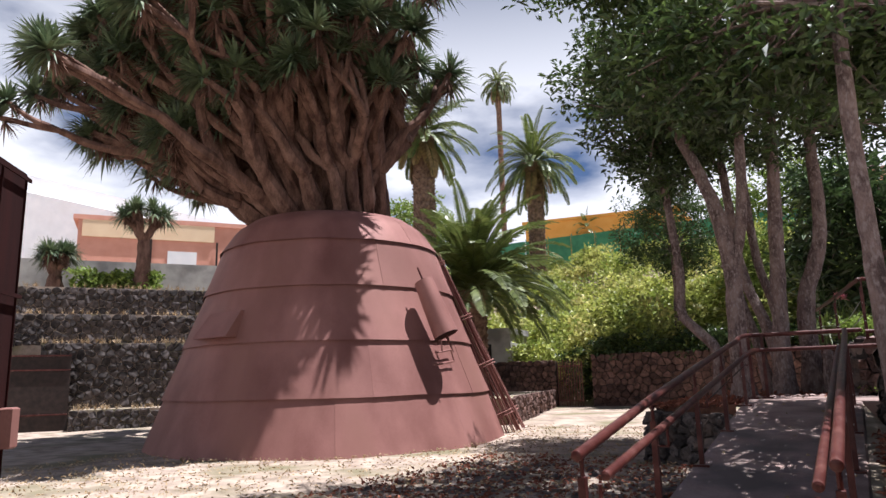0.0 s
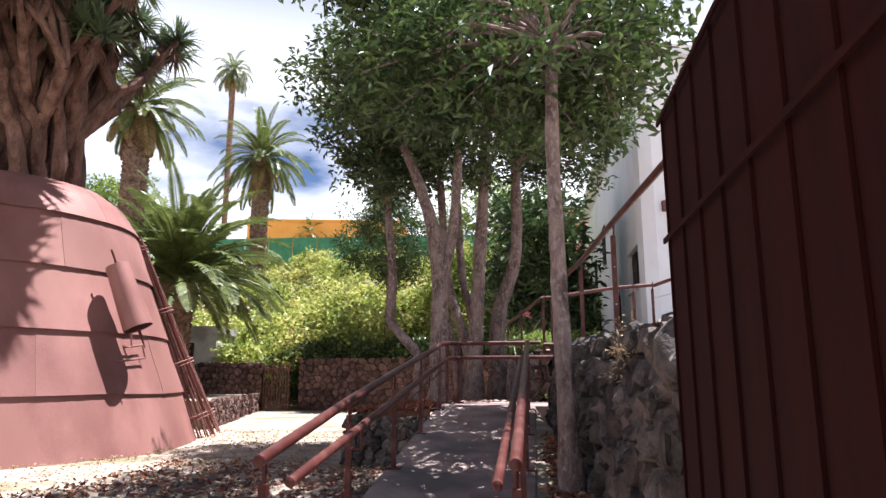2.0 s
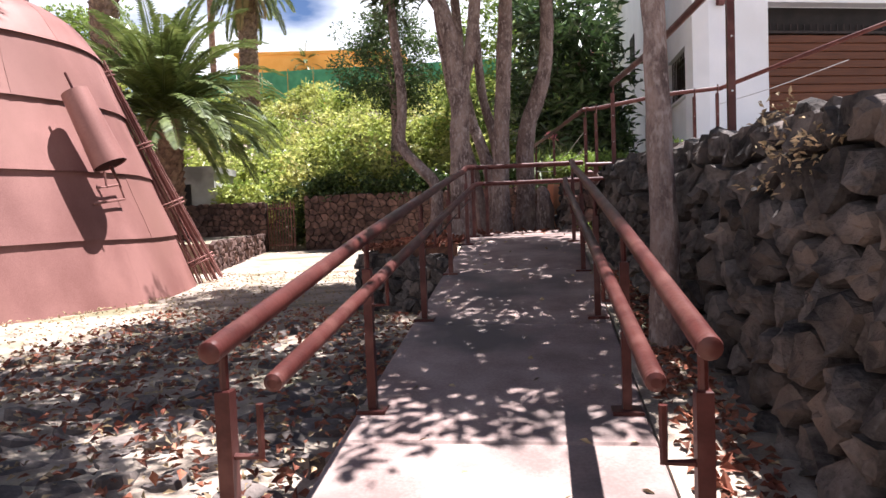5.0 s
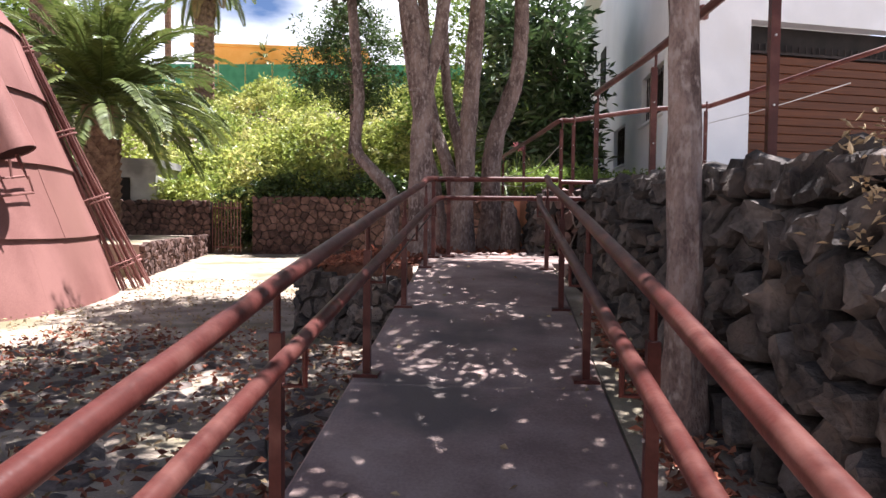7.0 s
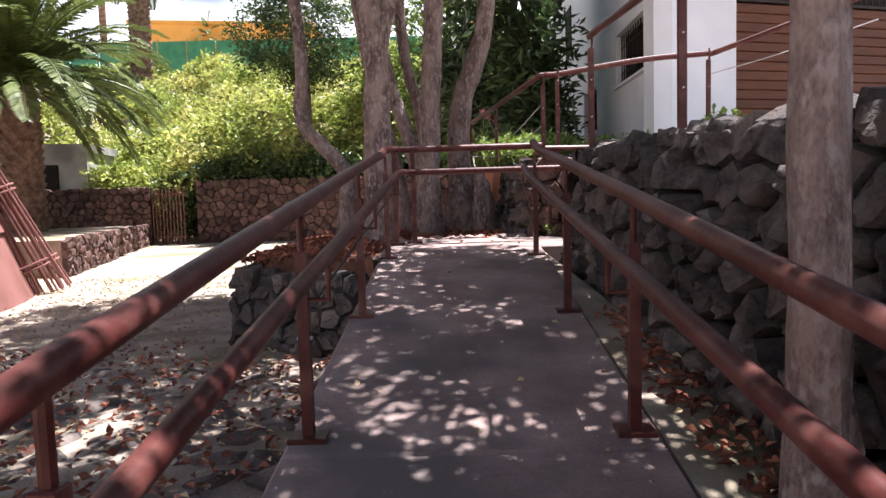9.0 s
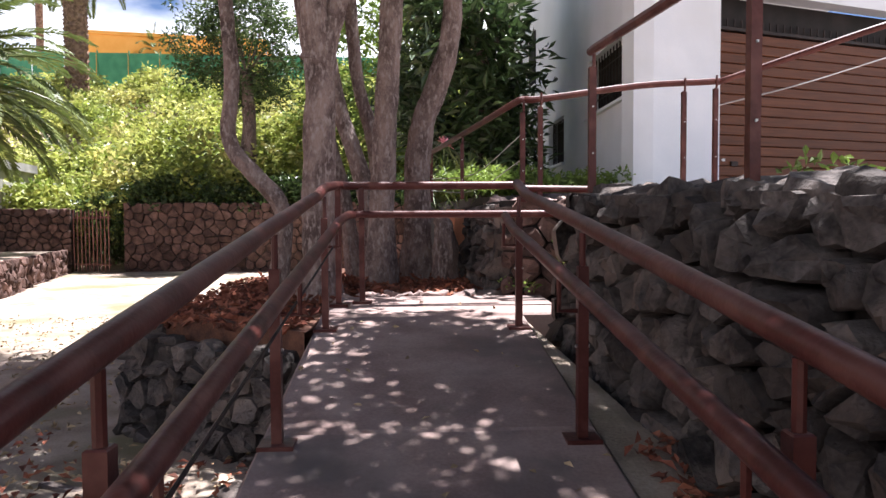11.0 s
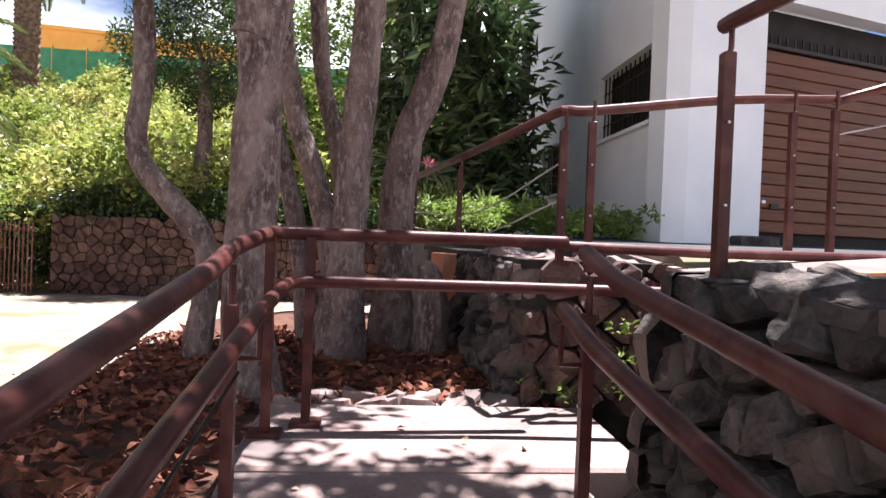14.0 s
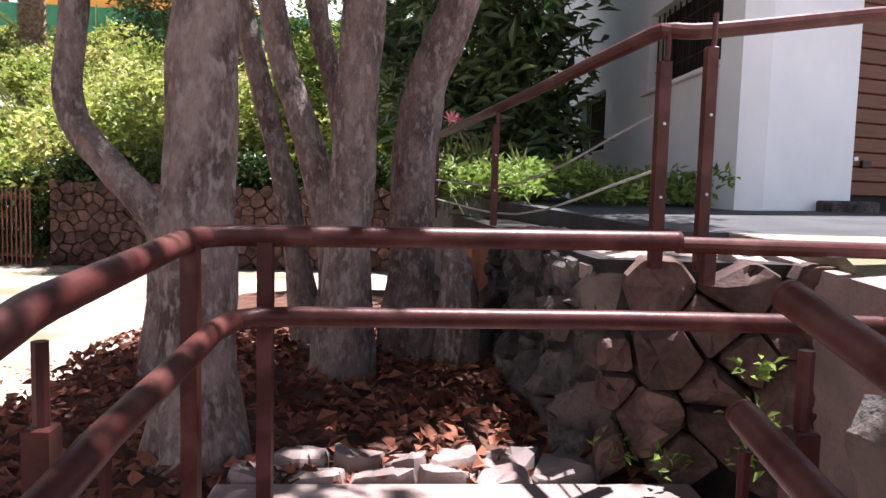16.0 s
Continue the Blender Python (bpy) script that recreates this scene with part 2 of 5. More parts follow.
def leaves_mesh(name, points, length, width, rng, up=0.4, outward=None, fold=0.25, whorl=1):
    """Many small folded leaves at the points, as one mesh."""
    pts = np.asarray(points, float)
    n = len(pts)
    d = rng.normal(size=(n, 3))
    d[:, 2] = d[:, 2] * 0.6 + up * 0.3
    if outward is not None:
        d += outward
    d /= np.linalg.norm(d, axis=1)[:, None]
    nrm = rng.normal(size=(n, 3)) * 0.6 + np.array([0, 0, 1.0])
    s = np.cross(d, nrm)
    s /= np.linalg.norm(s, axis=1)[:, None] + 1e-9
    nn = np.cross(s, d)
    L = (length * rng.uniform(0.6, 1.25, n))[:, None]
    W = (width * rng.uniform(0.7, 1.2, n))[:, None]
    v = np.empty((n, 4, 3))
    v[:, 0] = pts
    v[:, 1] = pts + d * L * 0.5 + s * W * 0.5 + nn * W * fold
    v[:, 2] = pts + d * L - nn * L * 0.12
    v[:, 3] = pts + d * L * 0.5 - s * W * 0.5 + nn * W * fold
    k = np.arange(n)[:, None] * 4
    faces = np.concatenate([k + np.array([[0, 1, 2]]), k + np.array([[0, 2, 3]])], axis=1).reshape(-1, 3)
    me = bpy.data.meshes.new(name)
    me.from_pydata(v.reshape(-1, 3).tolist(), [], faces.tolist())
    me.update()
    return me


def clump_points(rng, clumps, per, radius, flat=0.75):
    """Points gathered in twig clumps: clumps is an array of centres."""
    c = np.repeat(np.asarray(clumps, float), per, axis=0)
    o = rng.normal(size=c.shape)
    o /= np.linalg.norm(o, axis=1)[:, None]
    o *= (rng.uniform(0.15, 1, len(c)) ** 0.6 * radius)[:, None]
    o[:, 2] *= flat
    return c + o, o / radius


def blob_centres(rng, centre, size, count, shell=0.45):
    """Clump centres inside an ellipsoid, thicker near its skin."""
    o = rng.normal(size=(count, 3))
    o /= np.linalg.norm(o, axis=1)[:, None]
    o *= (rng.uniform(shell, 1, count) ** 0.7 * rng.uniform(0.8, 1.15, count))[:, None]
    return np.asarray(centre) + o * np.asarray(size)


def cells(w, h, size, rng, squash=0.8):
    """Irregular fitted stones in a w by h rectangle: convex outlines."""
    nx, ny = max(1, round(w / size)), max(1, round(h / (size * squash)))
    seeds = []
    for j in range(-1, ny + 1):
        for i in range(-1, nx + 1):
            seeds.append(((i + 0.5 + 0.5 * (j % 2) - 0.25 + rng.uniform(-0.36, 0.36)) * w / nx, (j + 0.5 + rng.uniform(-0.34, 0.34)) * h / ny))
    out = []
    for sx, sy in seeds:
        if not (-0.02 * w <= sx <= 1.02 * w and -0.02 * h <= sy <= 1.02 * h):
            continue
        poly = [(0, 0), (w, 0), (w, h), (0, h)]
        for ox, oy in seeds:
            if (ox, oy) == (sx, sy) or abs(ox - sx) > 3 * size or abs(oy - sy) > 3 * size:
                continue
            mx, my, dx, dy = (ox + sx) / 2, (oy + sy) / 2, ox - sx, oy - sy
            cut = []
            for a, b in zip(poly, poly[1:] + poly[:1]):
                da, db = (a[0] - mx) * dx + (a[1] - my) * dy, (b[0] - mx) * dx + (b[1] - my) * dy
                if da <= 0:
                    cut.append(a)
                if da * db < 0:
                    t = da / (da - db)
                    cut.append((a[0] + (b[0] - a[0]) * t, a[1] + (b[1] - a[1]) * t))
            poly = cut
            if len(poly) < 3:
                break
        if len(poly) >= 3:
            keep = [p for p, q in zip(poly, poly[1:] + poly[:1]) if math.hypot(p[0] - q[0], p[1] - q[1]) > 0.012]
            if len(keep) >= 3:
                out.append(keep)
    return out


def stone(g, poly, frame_at, rng, gap, depth, proud):
    """One rough stone over its outline; frame_at(u, v, out) gives a place in the world."""
    cx, cy = sum(p[0] for p in poly) / len(poly), sum(p[1] for p in poly) / len(poly)
    rim = []
    for (ax, ay), (bx, by) in zip(poly, poly[1:] + poly[:1]):
        cut = rng.uniform(0.07, 0.2)
        rim += [(ax + (bx - ax) * cut, ay + (by - ay) * cut), (bx + (ax - bx) * cut, by + (ay - by) * cut)]
    k, n = len(g.v), len(rim)
    tilt_u, tilt_v, up = rng.uniform(-0.25, 0.25), rng.uniform(-0.25, 0.25), rng.uniform(0.35, 1) * proud
    seed = Vector((rng.uniform(0, 50), rng.uniform(0, 50), rng.uniform(0, 50)))
    size = max(math.hypot(x - cx, y - cy) for x, y in rim)
    for scale, out in ((1, -depth), (1.0, 0.15), (0.9, 0.85), (0.55, 0.98)):
        for x, y in rim:
            dx, dy = x - cx, y - cy
            r = math.hypot(dx, dy) + 1e-6
            w = noise.noise(seed + Vector((dx, dy, scale)) * (2.2 / size))
            s = max(0.2, (r - gap) / r) * scale * (1 + (0.1 * w if scale < 1 else 0.03 * w))
            o = out if out < 0 else up * out + w * 0.6 * proud * out + (tilt_u * dx + tilt_v * dy) * out
            g.v.append(tuple(frame_at(cx + dx * s, cy + dy * s, o)))
    g.v.append(tuple(frame_at(cx, cy, up * (1 + rng.uniform(-0.15, 0.15)))))
    for r in range(3):
        for i in range(n):
            j = (i + 1) % n
            g.f.append((k + r * n + i, k + r * n + j, k + (r + 1) * n + j, k + (r + 1) * n + i))
    for i in range(n):
        g.f.append((k + 3 * n + i, k + 3 * n + (i + 1) % n, k + 4 * n))
    g.smooth = True
    return g


def rubble_face(parent, a, b, z0, z1, size, material, seed, lean=0.0, separate=True, proud=0.05, gap=0.012, squash=0.8, z0b=None, z1b=None):
    """Fitted stones on the upright face from plan point a to b (seen with a at the left), leaning back by lean."""
    rng = random.Random(seed)
    a, b = Vector((*a, 0)), Vector((*b, 0))
    w = (b - a).length
    d = (b - a) / w
    nrm = Vector((d.y, -d.x, 0))
    z0b, z1b = z0 if z0b is None else z0b, z1 if z1b is None else z1b
    h = max(z1 - z0, z1b - z0b)

    def at(u, v, o):
        f, q = u / w, v / h
        lo, hi = z0 + (z0b - z0) * f, z1 + (z1b - z1) * f
        return a + d * u + Vector((0, 0, lo + (hi - lo) * q)) + nrm * (o - lean * q)

    whole = Geo()
    for poly in cells(w, h, size, rng, squash):
        if separate:
            part("stone", stone(Geo(), poly, at, rng, gap, 0.08, proud), material, parent)
        else:
            stone(whole, poly, at, rng, gap, 0.05, proud)
    if not separate:
        tagged(part("stones", whole, material, parent), kind="stuff")
    return at


def nrand(rng, s):
    return rng.uniform(-s, s)


# ---- ground and structure ----
def hill(x, y):
    """Height of the land: a level court, a planted slope behind it, high land beyond."""
    court = 0.08 + 0.013 * max(0.0, min(y, 28) - 12)
    back = max(0.0, y - 27.5 - 0.12 * max(0, -x - 8))
    slope = min(back, 2.0) * 0.55 + max(0.0, min(back - 2.0, 14)) * 0.5
    left = max(0.0, -(x * 0.825) + y * 0.565 - 28.5)
    side = min(left * 1.2, 5.2) if x < -12 else 0.0
    if x > 1.55 and 0 < y < 60:
        return max(court, 1.6 if y < 12.2 else 1.9 + 0.02 * min(y - 12, 8)) + (slope if x < 3 else 0)
    return court + max(slope, side)


g = Geo()
xs = sorted(set([-400, -200, -120, -80] + [-60 + 2 * i for i in range(15)] + [-30 + 0.6 * i for i in range(50)] + [0.9, 1.5, 1.56, 2.4, 4, 7, 12, 20, 40, 80, 200, 400]))
ys = sorted(set([-400, -150, -60, -20, -8] + [-3 + 0.6 * i for i in range(55)] + [30 + 1.5 * i for i in range(20)] + [70, 100, 160, 400]))
for y in ys:
    for x in xs:
        near = -30 < x < 1.2 and -4 < y < 28
        g.v.append((x, y, hill(x, y) + (0.035 * noise.noise((x * 0.6, y * 0.6, 0)) + 0.012 * noise.noise((x * 2.3, y * 2.3, 5)) if near else 0) - (0.12 if -0.75 < x < 0.75 and 4.5 < y < 13 else 0)))
nx = len(xs)
for j in range(len(ys) - 1):
    for i in range(nx - 1):
        g.f.append((j * nx + i, j * nx + i + 1, (j + 1) * nx + i + 1, (j + 1) * nx + i))
ground = part("ground", smooth(g), M_GROUND)
tagged(ground, "dry brown earth court with sparse grass and leaf litter", "ground", kind="structure")


def ramp_z(y):
    return 0.11 + (y - 4.79) * 0.1285 if y < 11.9 else 1.02


ramp = thing("ramp", "worn grey concrete ramp with a level landing at its top", "ramp", kind="structure")
joints = [4.2, 6.05, 7.9, 9.75, 11.62, 12.62]
for i, (y0, y1) in enumerate(zip(joints, joints[1:])):
    g = Geo()
    x1 = 0.73 if y0 < 11 else 1.05
    y0, y1 = y0 + 0.006, y1 - 0.006
    b = 0.015
    z0, z1 = ramp_z(y0) if i < 4 else 1.0, ramp_z(y1) if i < 4 else 1.015
    for x, y, z in ((-0.73, y0, z0), (x1, y0, z0), (x1, y1, z1), (-0.73, y1, z1)):
        g.v.append((x, y, -0.1))
    for e, dz in ((0, -b), (b, 0)):
        for x, y, z in ((-0.73 + e, y0 + e, z0), (x1 - e, y0 + e, z0), (x1 - e, y1 - e, z1), (-0.73 + e, y1 - e, z1)):
            g.v.append((x, y, z + dz))
    for r in range(2):
        for q in range(4):
            w = (q + 1) % 4
            g.f.append((r * 4 + q, r * 4 + w, r * 4 + 4 + w, r * 4 + 4 + q))
    g.f.append((8, 9, 10, 11))
    part("slab", g, M_CONCRETE, ramp)
part("bedding", Geo().prism([(-0.71, 4.23), (0.71, 4.23), (0.71, 11.6), (-0.71, 11.6)], -0.09, [ramp_z(y) - 0.03 for y in (4.23, 4.23, 11.6, 11.6)]), M_MORTAR, ramp)


# planted bed with the tree group, left of the landing
def bed_z(x, y):
    f = max(0.0, min(1.0, (x + 2.9) / 1.6))
    return 0.8 + 0.15 * f + 0.03 * noise.noise((x * 2, y * 2, 1)) - max(0, y - 17) * 0.08


g = Geo()
for j in range(26):
    for i in range(20):
        y = 11.1 + j * 0.34
        lo = -2.05 - 0.3 * max(0, min(1, (y - 12) / 2)) if y > 12.05 else -0.76 - max(0.0, y - 11.2) * 1.4
        x = lo + (1.0 - lo) * i / 19 if y > 12.65 else lo + (-0.735 - lo) * i / 19
        g.v.append((x, y, bed_z(x, y) - (0.6 if i == 0 else 0)))
for j in range(25):
    for i in range(19):
        k = j * 20 + i
        g.f.append((k, k + 1, k + 21, k + 20))
bed = part("tree_bed", smooth(g), M_LITTER)
tagged(bed, "dark soil bed under the trees strewn with dead leaves", "planting bed", kind="structure")

# right-hand retaining wall and the upper level behind it
wall_plan = [(1.3, 4.75), (1.2, 7.0), (0.97, 9.4), (0.9, 11.55)]
wall_top = [1.68, 1.74, 1.78, 1.86]
wall_right = thing("wall_right", "dry-stone retaining wall of large dark basalt blocks", "stone wall", kind="structure")
g = Geo()
back = [(x + 0.6, y) for x, y in wall_plan]
for i in range(3):
    (xa, ya), (xb, yb) = wall_plan[i], wall_plan[i + 1]
    g.prism([(xa + 0.26, ya), (xa + 1.0, ya), (xb + 1.0, yb), (xb + 0.26, yb)], -0.1, [wall_top[i] - 0.06, wall_top[i] - 0.06, wall_top[i + 1] - 0.06, wall_top[i + 1] - 0.06])
part("core", g, M_MORTAR, wall_right)

upper = Geo()
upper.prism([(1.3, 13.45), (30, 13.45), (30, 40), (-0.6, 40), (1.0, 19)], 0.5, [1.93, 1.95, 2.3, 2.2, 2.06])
# The dark colour stands for shade lying on the drive.
part_drive = part("drive", upper, M_DRIVE_SHADED)
tagged(part_drive, "concrete drive on the upper level before the house, coloured dark for shade", "drive", kind="structure")
# Reaches back to y 13.44 so its pale concrete draws the sunlit strip.
g = Geo().prism([(1.5, 12.1), (5, 11.2), (30, 6), (30, 13.44), (1.5, 13.44)], 0.9, [1.8, 2.0, 2.3, 2.2, 1.9])
tagged(part("upper_ramp", g, M_CONCRETE), "pale concrete upper ramp that climbs behind the stone wall, widened as a sunlit strip", "ramp", kind="structure")
g = Geo().prism([(1.5, 12.03), (5, 11.07), (5, 11.19), (1.5, 12.15)], 0.9, [1.82, 2.03, 2.03, 1.82])
tagged(part("wall_terracotta", g, M_TERRA), "low terracotta rendered side wall beside the landing", "wall", kind="structure")

# rubble end beyond the landing
rubble_wall = thing("wall_end", "rough rubble wall end of brown volcanic boulders", "stone wall", kind="structure")
part("core", Geo().prism([(0.72, 12.85), (1.75, 12.72), (1.9, 15.5), (0.6, 19)], 0.6, 1.84), M_MORTAR, rubble_wall)

# far walls of the court
far_wall = thing("wall_far", "reddish dry-stone wall at the back of the court", "stone wall", kind="structure")
part("core", Geo().box(-7.98, 25.98, -0.2, 2.2, 26.5, 2.1), M_MORTAR, far_wall)
far_wall_left = thing("wall_far_left", "reddish dry-stone wall beside the small gate", "stone wall", kind="structure")
part("core", Geo().prism([(-20, 24.3), (-9.55, 26.15), (-9.6, 26.6), (-20, 24.8)], -0.2, 2.0), M_MORTAR, far_wall_left)
planter_wall = thing("wall_planter", "low rough stone planter wall with sandy top", "stone wall", kind="structure")
part("core", Geo().prism([(-7.5, 18.0), (-9.5, 25.62), (-9.62, 26.05), (-14, 25.2), (-12, 18.0)], -0.2, 0.86), M_GROUND, planter_wall)
bed_wall = thing("wall_bed", "low curved wall of black basalt blocks round the tree bed", "stone wall", kind="structure")
part("core", Geo().prism([(-2.2, 12.0), (-0.8, 11.05), (-0.8, 11.6), (-2.1, 12.4)], -0.1, 0.78), M_MORTAR, bed_wall)

# stepped terraces behind the sculpture
T_C, T_D = Vector((-20, 15.1)), Vector((0.565, 0.825))
T_N = Vector((-0.825, 0.565))


def terrace_point(u, v):
    p = T_C + T_D * u + T_N * v
    return (p.x, p.y)


terraces = []
for i, (off, z0, z1, u0) in enumerate(((0, 0.0, 0.75, -1.9), (1.6, 0.0, 3.0, -3), (3.0, 2.9, 4.15, -12), (4.6, 4.0, 5.35, -12))):
    t = thing("wall_terrace_%d" % (i + 1), "stepped terrace wall of dark volcanic stone with pale dry top", "stone wall", kind="structure")
    part("core", Geo().prism([terrace_point(u0, off + 0.03), terrace_point(14, off + 0.03), terrace_point(14, off + 1.9), terrace_point(u0, off + 1.9)], -0.2, z1), M_GROUND, t)
    terraces.append((t, off, z0, z1, u0))

# ---- railings of the ramp ----
def rail_side(x, end_y, name):
    """One side of the ramp's handrail: posts, two pipes and brackets."""
    s = 1 if x > 0 else -1
    rail = thing(name, "dark red painted steel tube handrail with two pipes", "handrail", at=(x, 4.79, 0.11))
    inv = rail.location

    def loc(p):
        return (p[0] - inv[0], p[1] - inv[1], p[2] - inv[2])

    ys = [4.79, 6.4, 8.05, 9.64, 11.3]
    for y in ys:
        z = ramp_z(y)
        p = part("post", Geo().box(x - 0.022 - inv[0], y - 0.022 - inv[1], z - (0.25 if y < 5 else 0.0) - inv[2], x + 0.022 - inv[0], y + 0.022 - inv[1], z + 0.74 - inv[2], bevel=0.004), M_RAIL, rail)
        part("neck", smooth(Geo().tube([loc((x, y, z + 0.7)), loc((x, y, z + 0.78)), loc((x, y - 0.0, z + 0.88))], 0.014, 8)), M_RAIL, rail)
        part("base_plate", Geo().box(x - 0.075 - inv[0], y - 0.06 - inv[1], z - 0.01 - inv[2], x + 0.075 - inv[0], y + 0.06 - inv[1], z + 0.012 - inv[2], bevel=0.003), M_RAIL, rail)
        part("bracket", smooth(Geo().tube([loc((x, y, z + 0.55)), loc((x - s * 0.1, y, z + 0.55)), loc((x - s * 0.1, y, z + 0.7))], 0.012, 6)), M_RAIL, rail)
        part("bolt", smooth(Geo().tube([loc((x - 0.03, y, z + 0.4)), loc((x + 0.03, y, z + 0.4))], 0.008, 6)), M_WIRE, rail)
    top = [(x, y, ramp_z(y) + lift) for y, lift in ((4.72, 0.87), (6.4, 0.905), (8.05, 0.915), (9.64, 0.92), (11.0, 0.915))]
    low = [(x - s * 0.1, y, ramp_z(y) + 0.72) for y in (4.9, 6.4, 8.05, 9.64, 10.9)]
    if s < 0:
        top += [(x, 11.2, 1.865), (x, 11.26, 1.878), (x, 11.32, 1.886), (x, 12.02, 1.938), (x + 0.02, 12.15, 1.943), (x + 0.07, 12.2, 1.945), (x + 0.18, 12.22, 1.945), (0.2, 12.27, 1.948), (0.82, 12.31, 1.95)]
        low += [(x + 0.1, 11.2, 1.655), (x + 0.1, 11.28, 1.667), (x + 0.1, 11.95, 1.712), (x + 0.12, 12.08, 1.715), (x + 0.18, 12.13, 1.716), (x + 0.28, 12.15, 1.716), (0.6, 12.17, 1.716), (1.4, 12.14, 1.716)]
        for px, py in ((-0.636, 12.042), (-0.468, 12.21)):
            part("post", Geo().box(px - 0.022 - inv[0], py - 0.022 - inv[1], 1.0 - inv[2], px + 0.022 - inv[0], py + 0.022 - inv[1], 1.93 - inv[2], bevel=0.004), M_RAIL, rail)
            part("base_plate", Geo().box(px - 0.075 - inv[0], py - 0.06 - inv[1], 1.0 - inv[2], px + 0.075 - inv[0], py + 0.06 - inv[1], 1.03 - inv[2], bevel=0.003), M_RAIL, rail)
    else:
        top += [(x, 11.36, 1.91)]
        low += [(x - 0.085, 11.34, 1.697)]
    for line, rad in ((top, 0.033), (low, 0.03)):
        for p in (line[0], line[-1]):
            i = 1 if p is line[0] else -2
            d = (Vector(p) - Vector(line[i])).normalized()
            part("end_cap", smooth(Geo().tube([loc(Vector(p) - d * 0.004), loc(Vector(p) + d * 0.01), loc(Vector(p) + d * 0.018)], [rad * 1.03, rad * 0.95, rad * 0.5], 14)), M_RAIL, rail)
    part("handrail", smooth(Geo().tube([loc(p) for p in top], 0.033, 14)), M_RAIL, rail)
    part("lower_rail", smooth(Geo().tube([loc(p) for p in low], 0.03, 14)), M_RAIL, rail)
    return rail


rail_side(-0.648, 12.2, "ramp_railing")
rail_side(0.638, 11.3, "ramp_railing")

# rail of the next ramp flight, beyond the landing
r = thing("landing_railing", "dark red steel tube rail beside the next flight", "handrail", at=(0.9, 12.4, 1.85))
part("handrail", smooth(Geo().tube([(-0.02, 0.05, 0.08), (0.8, 0.1, 0.07), (2.6, 0.2, 0.08), (5.5, 0.3, 0.2)], 0.03, 12)), M_RAIL, r)
for px in (0.1, 1.6, 3.1):
    part("post", Geo().box(px - 0.02, 0.04 + px * 0.06, -0.06, px + 0.02, 0.08 + px * 0.06, 0.06, bevel=0.004), M_RAIL, r)

# upper railings
def upper_rail(posts, line, mids=(), neck=False, label="rust-red steel tube railing along the upper path"):
    r = thing("upper_railing", label, "railing")
    for x, y, z0, z1, w in posts:
        part("post", Geo().box(x - w, y - w, z0, x + w, y + w, z1, bevel=0.004), M_RAIL, r)
        if neck:
            part("neck", smooth(Geo().tube([(x - w * 0.3, y, z1 - 0.06), (x + w * 0.5, y, z1 + 0.02), (x + w * 0.5, y, z1 + 0.12)], 0.011, 8)), M_RAIL, r)
        for f in (0.35, 0.7):
            part("bolt", smooth(Geo().tube([(x, y - w - 0.01, z0 + (z1 - z0) * f), (x, y - w, z0 + (z1 - z0) * f)], 0.006, 6)), M_WIRE, r)
    part("handrail", smooth(Geo().tube(spline(line, 4), 0.03, 10)), M_RAIL, r)
    for m in mids:
        part("wire", smooth(Geo().tube(spline(m, 4), 0.006, 5)), M_WIRE, r, "thin grey wire")
    return r


upper_rail([(1.13, 11.3, 1.8, 2.68, 0.023), (1.32, 9.55, 1.75, 2.66, 0.023), (1.5, 7.7, 1.7, 2.7, 0.023), (1.72, 5.6, 1.65, 2.74, 0.023)],
           [(1.13, 11.34, 2.79), (1.15, 11.1, 2.79), (1.32, 9.55, 2.78), (1.5, 7.7, 2.82), (1.75, 5.3, 2.86)], neck=True)
upper_rail([(0.2, 15.6, 1.9, 2.4, 0.02), (0.5, 14.35, 1.9, 2.52, 0.02), (0.9, 12.7, 1.82, 2.6, 0.022), (1.04, 12.62, 1.82, 2.64, 0.02), (2.4, 12.87, 1.9, 2.82, 0.02), (2.72, 12.93, 1.9, 2.86, 0.02)],
           [(0.14, 16.0, 2.54), (0.55, 14.2, 2.63), (0.84, 12.85, 2.7), (0.92, 12.72, 2.715), (1.1, 12.72, 2.725), (2.0, 12.86, 2.87), (2.7, 12.96, 2.93), (2.9, 12.94, 2.97), (4.2, 12.4, 3.38), (6.0, 11.6, 3.9)],
           [[(0.2, 15.6, 2.2), (0.6, 14.1, 2.16), (0.9, 12.7, 2.42)], [(0.2, 15.6, 2.05), (0.6, 14.1, 1.98), (0.9, 12.7, 2.2)], [(2.72, 12.93, 2.7), (3.4, 12.7, 2.86), (4.2, 12.4, 3.1)]], neck=True)


